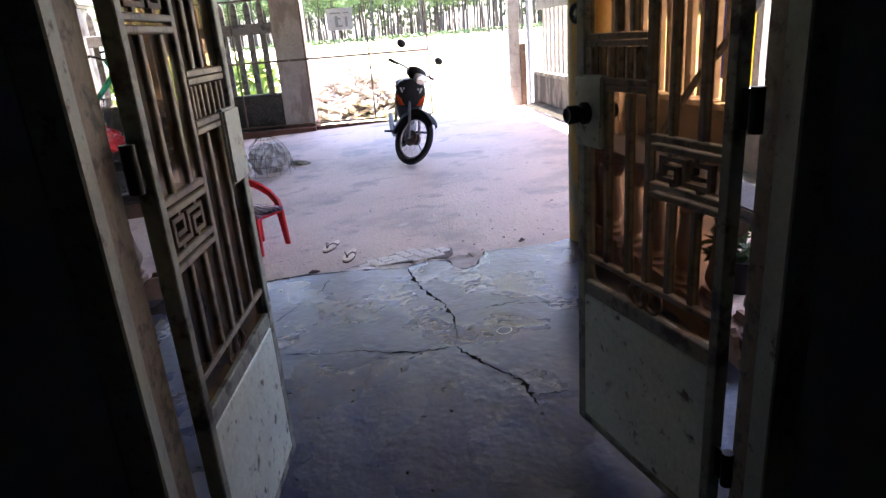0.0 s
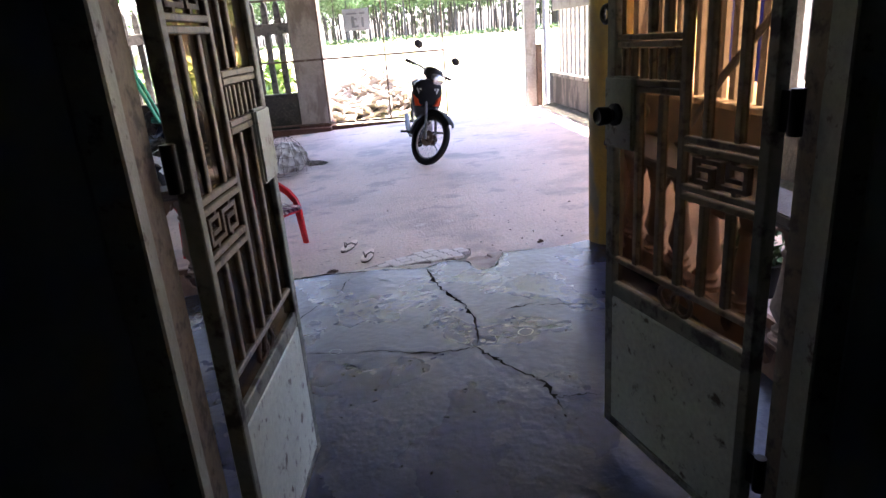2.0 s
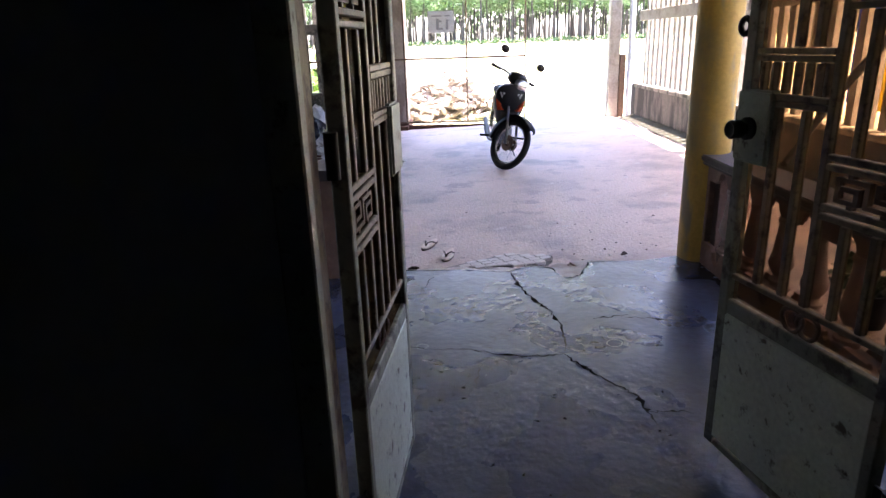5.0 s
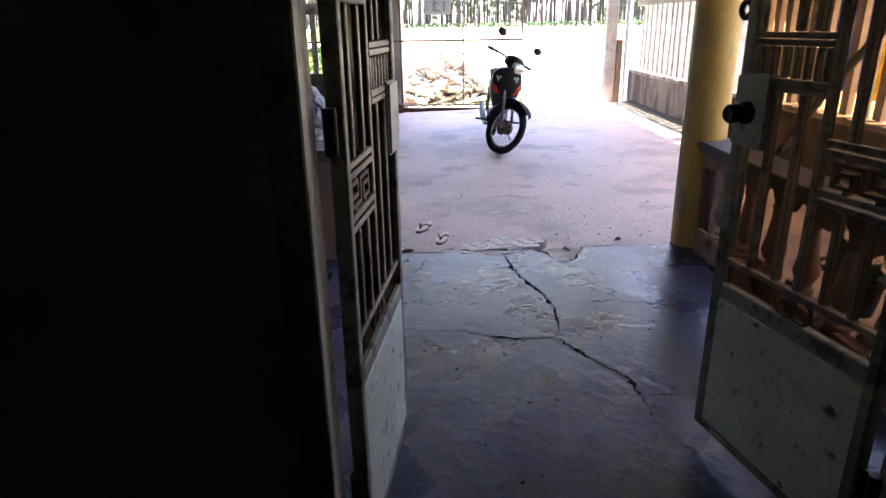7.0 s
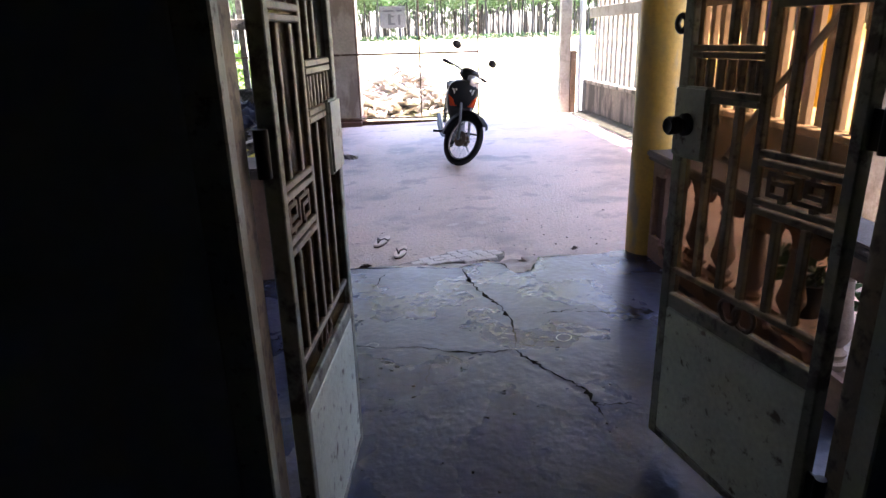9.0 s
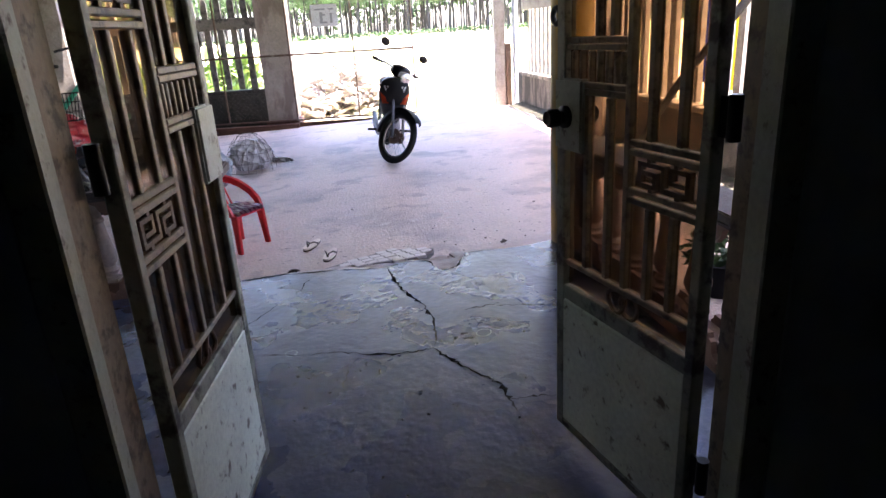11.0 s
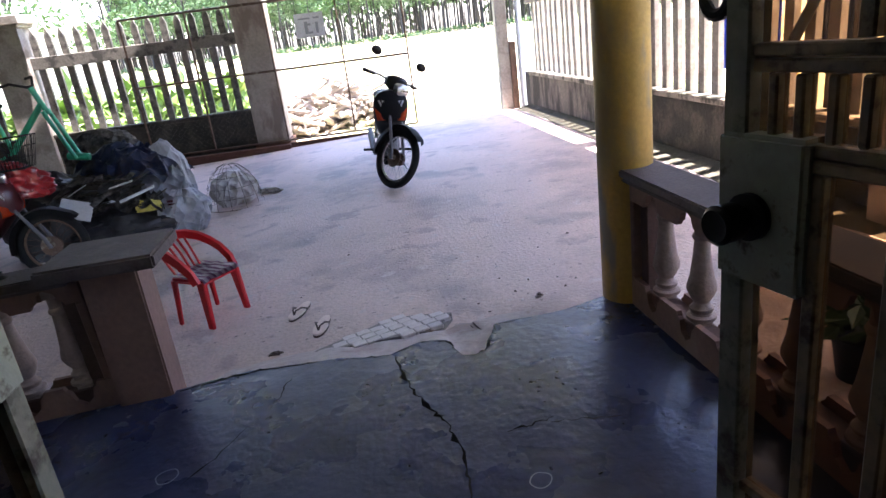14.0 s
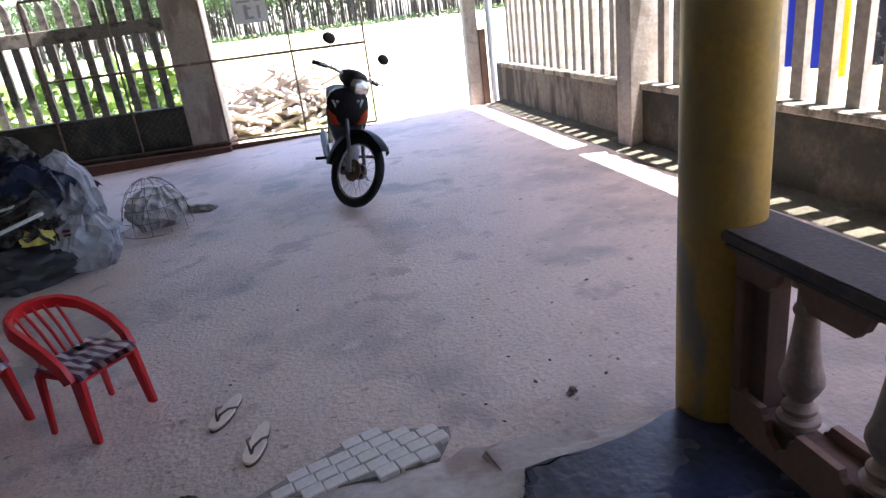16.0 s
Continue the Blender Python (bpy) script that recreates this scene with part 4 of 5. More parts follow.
            tube(bm, [(x0, -0.17 * g, z), (x1, -0.17 * g, z), (x1, 0.17 * g, z), (x0, 0.17 * g, z)], 0.005 if z > 1.19 else 0.003, 5, True)
        tagged(part("basket", moved(bm, T), M_RUBBER, b, "black wire basket"), kind="stuff")
    return b


# front contact at (0.2, 4.92); the body turned a little to the east, leaning on its stand
def parked(cx, cy, heading, lean, z):
    h = radians(heading)
    ox, oy = cx - 1.2 * math.cos(h), cy - 1.2 * math.sin(h)
    return Matrix.Translation((ox, oy, z)) @ Matrix.Rotation(h, 4, "Z") @ Matrix.Rotation(radians(-lean), 4, "X")


motorbike(parked(0.205, 4.92, -91.6, 7.7, yard(0.21)) @ Matrix.Scale(1.065, 4), radians(40), M_BLACK, "black motorbike with orange lights leaning on its side stand")
motorbike(parked(-2.74, 4.12, -12, -7, yard(-3.0) - 0.01), radians(20), M_REDPAINT, "old dark red motorbike with a black wire front basket", True)


# ---- red plastic chairs ----
def chair(m, group):
    c = thing("chair", m, "low red plastic chair with a striped cloth on the seat", "chair", group)
    # local: faces +x, the back over x = -0.13; the arch of the back ends in arms over the front legs
    for x, y, w, dp in ((0.115, 0.13, 0.03, 0.016), (0.115, -0.13, 0.03, 0.016), (-0.115, 0.13, 0.017, 0.014), (-0.115, -0.13, 0.017, 0.014)):
        bm = bmesh.new()
        a = box(bm, x * 1.14 - w * 0.75, y * 1.14 - dp * 0.75, 0, x * 1.14 + w * 0.75, y * 1.14 + dp * 0.75, 0.29)
        for v in a[4:]:
            v.co.x = x + (v.co.x - x * 1.14) * 1.35
            v.co.y = y + (v.co.y - y * 1.14) * 1.35
        bmesh.ops.bevel(bm, geom=bm.edges[:], offset=0.005, segments=2, affect="EDGES")
        part("leg", bm, M_RED, c, smooth=True)
    bm = bmesh.new()
    box(bm, -0.14, -0.145, 0.272, 0.15, 0.145, 0.302)
    bmesh.ops.bevel(bm, geom=bm.edges[:], offset=0.014, segments=3, affect="EDGES")
    part("seat", bm, M_RED, c, smooth=True)
    # flat bent strap
    arch = [(0.10, 0.152, 0.285), (0.075, 0.157, 0.345), (0.01, 0.16, 0.405), (-0.07, 0.158, 0.448), (-0.15, 0.15, 0.478), (-0.22, 0.12, 0.498), (-0.26, 0.065, 0.51), (-0.272, 0.0, 0.514)]
    pts = [Vector(p) for p in arch + [(x, -y, z) for x, y, z in arch[-2::-1]]]
    bm = bmesh.new()
    prev = None
    for k, p in enumerate(pts):
        t = (pts[min(k + 1, len(pts) - 1)] - pts[max(k - 1, 0)]).normalized()
        out = Vector((-0.15 if abs(p.y) < 0.13 else 0.0, p.y * 6, 0.15)).normalized()
        if abs(p.y) < 0.13:
            out = Vector((-1, p.y * 4, 0.35)).normalized()
        out = (out - t * out.dot(t)).normalized()
        wide = t.cross(out)
        q = [bm.verts.new(p + out * a * 0.012 + wide * b * 0.026) for a, b in ((1, 1), (1, -1), (-1, -1), (-1, 1))]
        if prev:
            bridge(bm, prev, q)
        else:
            bm.faces.new(q[::-1])
        prev = q
    bm.faces.new(prev)
    part("back_frame", bm, M_RED, c, smooth=True)
    for y in (-0.105, -0.063, -0.021, 0.021, 0.063, 0.105):
        bm = bmesh.new()
        tube(bm, [(-0.125, y * 0.9, 0.295), (-0.19, y, 0.41), (-0.266 + 2.8 * y * y, y, 0.51 - 1.0 * y * y)], 0.0075, 6)
        part("slat", bm, M_RED, c, smooth=True)
    bm = bmesh.new()
    n = 16
    g = [[bm.verts.new((-0.135 + 0.285 * i / n, -0.14 + 0.28 * j / n, 0.312 + 0.010 * noise.noise(Vector((i * 0.35, j * 0.35, 5))) - (0.02 if i == n else 0))) for j in range(n + 1)] for i in range(n + 1)]
    for i in range(n):
        for j in range(n):
            bm.faces.new((g[i][j], g[i + 1][j], g[i + 1][j + 1], g[i][j + 1]))
    bmesh.ops.solidify(bm, geom=bm.faces[:], thickness=0.008)
    part("seat_cloth", bm, M_CUSHION, c, "white and dark purple striped cloth", True)
    return c


first = chair(pose(-1.157, 2.349, yard(-1.157), 0, 0, -36), "chairs by the balustrade")
copy_thing(first, pose(-1.712, 2.459, yard(-1.712), 0, 0, -32))


# ---- sandals ----
def sandal(m):
    """Toe towards +x."""
    sd = thing("sandal", m, "worn beige flip-flop sandal with a dark strap", "sandal", "pair of sandals on the courtyard")
    out = []
    for k in range(28):
        a = math.tau * k / 28
        x = 0.125 * math.cos(a)
        out.append((x, (0.043 if x > 0 else 0.034) * math.sin(a) * (1 + 0.12 * math.cos(2 * a))))
    part("under_sole", prism(out, 0.0, 0.012), M_STRAP, sd)
    part("sole", prism([(x * 0.99, y * 0.98) for x, y in out], 0.0121, 0.022), M_SOLE, sd)
    for y in (1, -1):
        bm = bmesh.new()
        tube(bm, [(0.075, 0, 0.02), (0.06, 0.008 * y, 0.042), (0.02, 0.028 * y, 0.045), (-0.025, 0.034 * y, 0.02)], 0.005, 6)
        part("strap", bm, M_STRAP, sd, smooth=True)
    return sd


sandal(pose(-0.615, 2.11, yard(-0.615), 0, 0, 247))
sandal(pose(-0.477, 1.83, yard(-0.477), 0, 0, 256))


# ---- heap of sacks ----
def lump(size, seed, fold=0.18, freq=2.2, detail=5, flat=0.0):
    """A crumpled bag: a ball pressed flat below, with sharp noise folds."""
    bm = bmesh.new()
    bmesh.ops.create_icosphere(bm, subdivisions=detail, radius=1)
    off = Vector((seed * 7.3, seed * 3.1, seed * 1.7))
    for v in bm.verts:
        p = v.co.copy()
        f = noise.noise(p * freq + off)
        c1 = max(0, 1 - 5 * abs(noise.noise(Vector((p.x * freq * 1.3, p.y * freq * 1.3, p.z * freq * 0.7)) + off * 2)))
        c2 = max(0, 1 - 6 * abs(noise.noise(p * freq * 2.2 + off * 3)))
        f2 = noise.noise(p * freq * 3 + off)
        g = 0.5 - 2 * abs(noise.noise(p * freq * 1.5 + off * 2))
        v.co = p * (1 + fold * (0.9 * f + 0.55 * g - 0.3 * c1 - 0.2 * c2 + 0.15 * f2))
        if v.co.z < -0.5 + flat:
            v.co.z = -0.5 + flat
        v.co.z += 0.5 - flat
        v.co.x *= size[0]
        v.co.y *= size[1]
        v.co.z *= size[2]
    return bm


def bag(name, m, size, seed, mat, label, category, **kw):
    return tagged(bag_mesh(name, m, size, seed, mat, **kw), label, category)


def bag_mesh(name, m, size, seed, mat, **kw):
    o = new(name, mesh_of(lump(size, seed, **kw), name, mat, True))
    o.matrix_world = m
    return o


def full_sack(m, size, seed, mat, label, neck=0.35, droop=0.0, slack=1.0):
    """A filled woven sack: bulging sides, pinched corners below, folds that run into the tied neck."""
    bm = bmesh.new()
    n, rows = 56, 30
    rings = []
    off = Vector((seed * 3.7, seed * 1.9, 0))
    for k in range(rows + 1):
        v = k / rows
        belly = math.sin(math.pi * min(1, 0.14 + 0.62 * v)) ** 0.6 if v < 0.72 else None
        prof = belly if belly is not None else math.sin(math.pi * (0.14 + 0.62 * 0.72)) ** 0.6 * (1 - (1 - neck) * ((v - 0.72) / 0.28) ** 0.8)
        row = []
        for i in range(n):
            a = math.tau * i / n
            c, sn = math.cos(a), math.sin(a)
            p = 0.62 if v < 0.3 else 0.62 + 0.38 * min(1, (v - 0.3) / 0.5)
            x, y = math.copysign(abs(c) ** p, c), math.copysign(abs(sn) ** p, sn)
            q = Vector((c * 1.6, sn * 1.6, v * 1.4)) + off
            crease = abs(noise.noise(q * 1.1)) + 0.5 * abs(noise.noise(q * 2.3 + off))
            pleat = abs(noise.noise(Vector((c * 5, sn * 5, v * 0.8)) + off))
            f = prof * (1 + slack * (0.34 * (0.3 - crease) + 0.55 * v ** 2 * (0.25 - pleat)) + 0.12 * noise.noise(q * 0.7))
            row.append(bm.verts.new((x * f * size[0] + droop * v * v * size[2], y * f * size[1], (v + 0.05 * noise.noise(q * 1.3) * min(1, 4 * v)) * size[2])))
        rings.append(row)
    for a, b in zip(rings, rings[1:]):
        bridge(bm, a, b)
    bm.faces.new(rings[0][::-1])
    bm.faces.new(rings[-1])
    ob = new("sack", mesh_of(bm, "sack", mat, True))
    ob.data.set_sharp_from_angle(angle=radians(28))
    ob.matrix_world = m
    return tagged(ob, label, "sack")


def crumpled_sheet(name, m, width, depth, height, seed, mat, label, category):
    """A sheet thrown over the heap: long straight folds, hanging edges."""
    bm = bmesh.new()
    nx, ny = 46, 34
    off = Vector((seed * 5.3, seed * 2.7, 0))
    g = []
    for i in range(nx + 1):
        row = []
        for j in range(ny + 1):
            u, v = 2 * i / nx - 1, 2 * j / ny - 1
            dome = max(0.0, 1 - abs(u) ** 2.2) * max(0.0, 1 - abs(v) ** 2.4)
            fold = abs(noise.noise(Vector((u * 1.1 + v * 2.0, v * 0.5 - u * 1.4, seed)) + off)) + 0.5 * abs(noise.noise(Vector((u * 3 - v * 2, v * 3, seed)) + off))
            z = height * (0.15 + 0.85 * dome ** 0.7 + 0.55 * (0.3 - fold))
            row.append(bm.verts.new((u * width * (1 + 0.12 * noise.noise(Vector((v * 2, seed, 0)))), v * depth * (1 + 0.15 * noise.noise(Vector((u * 2, seed, 7)))), z)))
        g.append(row)
    for i in range(nx):
        for j in range(ny):
            bm.faces.new((g[i][j], g[i + 1][j], g[i + 1][j + 1], g[i][j + 1]))
    bmesh.ops.solidify(bm, geom=bm.faces[:], thickness=0.004)
    ob = new(name, mesh_of(bm, name, mat, True))
    ob.data.set_sharp_from_angle(angle=radians(30))
    ob.matrix_world = m
    return tagged(ob, label, category)


zy = yard(-1.8)
sack = full_sack(pose(-1.83, 4.74, zy - 0.01, -6, 6, 15), (0.25, 0.2, 0.42), 1, M_SACK, "full grey-white woven sack with faded red print", 0.4)
for dx, dz, w, h in ((-0.12, 0.33, 0.05, 0.02), (-0.11, 0.3, 0.06, 0.015), (-0.09, 0.27, 0.05, 0.02)):
    bm = soft_box(dx - w / 2, -0.2, dz - h / 2, dx + w / 2, -0.15, dz + h / 2, 0.002)
    part("print", bm, M_REDPAINT, sack)
full_sack(pose(-1.86, 5.12, 0.02, -4, -12, 40), (0.18, 0.14, 0.62), 2, M_SACK, "tall crumpled pale plastic sack leaning on the heap", 0.5, 0.0, 0.85)
full_sack(pose(-1.5, 5.56, yard(-1.5) - 0.01, 0, 8, 30), (0.24, 0.18, 0.38), 3, M_SACKD, "slumped dirty woven sack under a wire cage", 0.3, 0.1, 1.3)
crumpled_sheet("sack", pose(-1.18, 5.86, yard(-1.18) + 0.004, 0, 2, -25), 0.2, 0.09, 0.05, 9, M_SACKD, "flattened pale empty sack on the concrete", "sack")
crumpled_sheet("tarpaulin", pose(-2.27, 5.06, 0.33, -6, 8, -14), 0.46, 0.34, 0.32, 4, M_TARP, "crumpled dark blue plastic sheet on the heap", "tarpaulin")
crumpled_sheet("tarpaulin", pose(-2.0, 4.86, 0.14, -10, 14, 25), 0.22, 0.2, 0.3, 14, M_SACK, "grey-blue plastic sheet fold on the heap", "tarpaulin")
crumpled_sheet("old_cloth", pose(-2.55, 4.85, 0.08, -14, -4, 6), 0.42, 0.34, 0.36, 5, M_RAGS, "grey-brown old cloth and netting piled up", "cloth")
crumpled_sheet("old_cloth", pose(-2.26, 4.66, 0.08, -16, 8, -8), 0.34, 0.22, 0.24, 6, M_RAGS, "loose grey-brown cloth on the stack", "cloth")
bag("bin_bag", pose(-2.3, 4.82, yard(-2.3), 0, 0, 0), (0.58, 0.44, 0.27), 7, M_DARKBAG, "dark full bag under the piled cloth", "bag", fold=0.16)
bag("bin_bag", pose(-3.0, 4.95, yard(-3.0), 0, 0, 0), (0.5, 0.4, 0.5), 13, M_DARKBAG, "dark full bag holding up the bicycle", "bag", fold=0.16)
bag("plastic_bag", pose(-2.04, 4.5, 0.1, 0, 0, 10), (0.11, 0.06, 0.07), 8, M_YBAG, "crumpled yellow plastic bag on the heap", "bag", fold=0.3)
bag("raincoat", pose(-3.1, 4.28, 0.47, 0, 10, -8), (0.46, 0.15, 0.2), 15, M_RAIN, "bundled shiny red and white raincoat on the motorbike", "raincoat", fold=0.22, freq=1.8)
r = random.Random(61)
for k in range(46):
    ln = r.uniform(0.08, 0.24)
    o = new("scrap", mesh_of(soft_box(-ln, -0.03, -0.004, ln, 0.03, 0.004, 0.002), "scrap", M_PAPER if k % 11 == 0 else (M_RAGS, M_POLE, M_DARKBAG)[k % 3]))
    o.matrix_world = pose(r.uniform(-2.8, -2.05), r.uniform(4.5, 4.75), r.uniform(0.12, 0.42), r.uniform(-40, 40), r.uniform(-35, 15), r.uniform(-40, 40))
    tagged(o, "thin strip of scrap sticking out of the piled cloth", "scrap", "scraps in the heap")
bm = soft_box(-0.13, -0.006, -0.09, 0.13, 0.006, 0.09, 0.004)
o = new("board", mesh_of(bm, "board", M_PAPER))
o.matrix_world = pose(-2.62, 4.42, 0.22, -35, 22, 10)
tagged(o, "small white board leaning on the dark heap", "board")
o = new("board", mesh_of(soft_box(-0.16, -0.02, -0.012, 0.16, 0.02, 0.012, 0.004), "board", M_PAPER))
o.matrix_world = pose(-2.1, 4.47, 0.27, 0, -16, 8)
tagged(o, "white strip of board lying across the heap", "board")
bag("round_basket", pose(-2.72, 5.75, 0.3, 0, 0, 0), (0.42, 0.2, 0.32), 10, M_RAGS, "rounded grey-green cloth cover behind the heap", "cover", fold=0.08)
bag("bin_bag", pose(-2.72, 5.75, yard(-2.75), 0, 0, 0), (0.5, 0.3, 0.4), 11, M_DARKBAG, "dark full bag behind the heap", "bag", fold=0.12)

cage = thing("wire_cage", pose(-1.47, 5.52, yard(-1.47)), "dome of thin wire, a chicken cage over a sack", "cage")
bm = bmesh.new()
for k in range(12):
    a = math.tau * k / 12
    tube(bm, [(0.3 * math.cos(a) * math.cos(e), 0.3 * math.sin(a) * math.cos(e), 0.46 * math.sin(e)) for e in (0, 0.3, 0.6, 0.9, 1.2, 1.45)], 0.002, 4)
part("ribs", bm, M_POLE, cage)
bm = bmesh.new()
for e in (0.0, 0.25, 0.5, 0.8, 1.15):
    tube(bm, [(0.3 * math.cos(a * math.tau / 28) * math.cos(e), 0.3 * math.sin(a * math.tau / 28) * math.cos(e), 0.46 * math.sin(e) + 0.004) for a in range(28)], 0.002, 4, True)
part("hoops", bm, M_POLE, cage)

# ---- green bicycle behind the motorbike ----
def bicycle(m):
    c = thing("bicycle", m, "old green bicycle without its front wheel on the heap", "bicycle")
    for x in (0.0,):
        bm = tube(bmesh.new(), [(x + 0.26 * math.cos(a * math.tau / 32), 0, 0.28 + 0.26 * math.sin(a * math.tau / 32)) for a in range(32)], 0.018, 8, True)
        w = part("wheel", bm, M_RUBBER, c, smooth=True)
        sp = bmesh.new()
        for k in range(18):
            a = math.tau * k / 18
            tube(sp, [(x, 0, 0.28), (x + 0.25 * math.cos(a), 0, 0.28 + 0.25 * math.sin(a))], 0.0014, 4)
        tagged(part("spokes", sp, M_STEEL, w), kind="stuff")
    bm = bmesh.new()
    for a, b, r in (((0.7, 0, 0.8), (0.3, 0, 0.4), 0.028), ((0.3, 0, 0.4), (0.25, 0, 0.8), 0.02), ((0.3, 0, 0.4), (0, 0, 0.28), 0.014), ((0.25, 0, 0.7), (0, 0, 0.28), 0.012), ((0.85, 0.05, 0.28), (0.71, 0.05, 0.74), 0.02), ((0.85, -0.05, 0.28), (0.71, -0.05, 0.74), 0.02), ((0.73, 0, 0.7), (0.66, 0, 0.95), 0.026), ((0.76, 0, 0.3), (0.95, 0, 0.27), 0.035)):
        tube(bm, [a, b], r, 10)
    part("frame", bm, M_GREEN, c, "bright green painted frame", True)
    bm = bmesh.new()
    tube(bm, [(0.5, 0.28, 1.0), (0.6, 0.2, 1.02), (0.66, 0.05, 0.96), (0.66, -0.05, 0.96), (0.6, -0.2, 1.02), (0.5, -0.28, 1.0)], 0.012, 8)
    part("handlebar", bm, M_RUBBER, c, smooth=True)
    part("saddle", loft([(0.36, 0.02, 0.81, 0.84), (0.25, 0.05, 0.8, 0.86), (0.13, 0.09, 0.8, 0.87), (0.08, 0.07, 0.81, 0.86)]), M_RUBBER, c, smooth=True)
    return c


bicycle(pose(-3.5, 5.0, 0.34, 6, 0, -4))

# ---- pole, plants, and things on the balustrade ----
bm = bmesh.new()
tube(bm, [(1.19, 0.63, 0.675), (1.65, 1.045, 0.955), (2.17, 1.51, 1.2), (2.5, 1.8, 1.37), (2.80, 2.06, 1.52)], [0.016, 0.022, 0.027, 0.03, 0.029], 12)
tagged(new("pole", mesh_of(bm, "pole", M_POLE, True)), "grey wooden pole lying from the balustrade cap to the fence", "pole")
bm = lump((0.1, 0.07, 0.03), 12, 0.3)
o = new("cloth", mesh_of(bm, "cloth", M_RAGS, True))
o.matrix_world = pose(-1.75, 1.24, SLOPE * -1.75 + 0.642)
tagged(o, "small folded grey cloth on the balustrade cap", "cloth")


def leaves(bm, centre, spread, count, size, r, broad=0.5, droop=0.3):
    for _ in range(count):
        while True:
            p = Vector((r.uniform(-1, 1), r.uniform(-1, 1), r.uniform(-1, 1)))
            if p.length < 1:
                break
        c = Vector(centre) + Vector((p.x * spread[0], p.y * spread[1], p.z * spread[2]))
        d = Vector((r.uniform(-1, 1), r.uniform(-1, 1), r.uniform(-0.6, 0.6) - droop)).normalized()
        sd = d.orthogonal().normalized()
        sd = (Matrix.Rotation(r.uniform(0, 6.28), 3, d) @ sd)
        ln, w = size * r.uniform(0.6, 1.3), size * broad * 0.5
        up = d.cross(sd) * ln * 0.12
        a, b1, b2, e = c, c + d * ln * 0.45 + sd * w + up, c + d * ln * 0.45 - sd * w + up, c + d * ln
        vs = [bm.verts.new(q) for q in (a, b1, e, b2)]
        bm.faces.new(vs)


r = random.Random(11)
for x, y, z, sz in ((1.55, 0.35, 0.22, 0.2), (1.62, -0.1, 0.25, 0.24), (1.5, -0.55, 0.2, 0.22)):
    pl = thing("potted_plant", pose(x, y, yard(x)), "dark leafy plant in a black plastic pot by the balustrade", "plant", "pots behind the balustrade")
    bm = bmesh.new()
    lathe(bm, [(0.07, 0), (0.095, 0.16), (0.105, 0.16), (0.105, 0.18), (0.09, 0.18), (0.085, 0.15)], 18)
    part("pot", bm, M_BLACK, pl, smooth=True)
    bm = bmesh.new()
    leaves(bm, (0, 0, z + 0.08), (sz * 0.8, sz * 0.8, sz * 0.7), 90, 0.11, r)
    part("foliage", bm, M_LEAF, pl)

# ---- litter on the courtyard ----
for k, (x, y, w) in enumerate(((-0.72, 1.62, 0.03), (0.72, 1.62, 0.028), (0.62, 1.75, 0.012), (-0.3, 3.0, 0.01), (-0.62, 2.35, 0.008), (1.2, 2.5, 0.012), (0.95, 1.33, 0.014))):
    o = new("dead_leaf", mesh_of(lump((w, w * 0.6, w * 0.35), 20 + k, 0.9, 1.9, 3), "dead_leaf", M_STRAP, True))
    o.matrix_world = pose(x, y, yard(x), 0, 0, 40 * k)
    tagged(o, "small curled dry leaf on the concrete", "leaf", "litter on the courtyard")

r = random.Random(8)
for k in range(22):
    x, y, w = r.uniform(0.25, 0.98), r.uniform(1.55, 2.5), r.uniform(0.004, 0.011)
    o = new("crumb", mesh_of(lump((w, w * 0.7, w * 0.5), 40 + k, 0.6, 1.8, 2), "crumb", (M_STRAP, M_TILE, M_GRIME)[k % 3], True))
    o.matrix_world = pose(x, y, yard(x), 0, 0, 50 * k)
    tagged(o, "loose crumb of cement and dirt on the concrete", "rubble", "crumbs on the courtyard")

# ---- beyond the fence: cloth line ----
line = thing("clothes_line", pose(3.5, 0, 0), "line hung with blue, yellow and dark cloths behind the fence", "clothes line")
for y0, y1, z0, mat, nm in ((4.2, 4.42, 0.63, M_BLUE, "blue"), (3.95, 4.18, 0.61, M_BLUE, "blue"), (3.56, 3.92, 0.61, M_BLUE, "blue"), (3.34, 3.5, 0.57, M_YCLOTH, "yellow"), (2.95, 3.25, 0.66, M_DCLOTH, "dark"), (2.6, 2.88, 0.64, M_DCLOTH, "dark")):
    bm = bmesh.new()
    n = 16
    lo = [bm.verts.new((0.03 * math.sin(k * 1.3), y0 + (y1 - y0) * k / n, z0)) for k in range(n + 1)]
    hi = [bm.verts.new((0.012 * math.sin(k * 1.3), y0 + (y1 - y0) * k / n, 2.2)) for k in range(n + 1)]
    for k in range(n):
        bm.faces.new((lo[k], lo[k + 1], hi[k + 1], hi[k]))
    bmesh.ops.solidify(bm, geom=bm.faces[:], thickness=0.004)
    part("cloth", bm, mat, line, nm + " cloth", True)
bm = bmesh.new()
tube(bm, [(0, 2.2, 2.21), (0, 3.4, 2.19), (0, 4.7, 2.21)], 0.004, 5)
part("cord", bm, M_STEEL, line)
for y in (2.2, 4.7):
    bm = bmesh.new()
    tube(bm, [(0, y, -0.32), (0, y, 2.25)], 0.03, 8)
    part("post", bm, M_POLE, line, smooth=True)

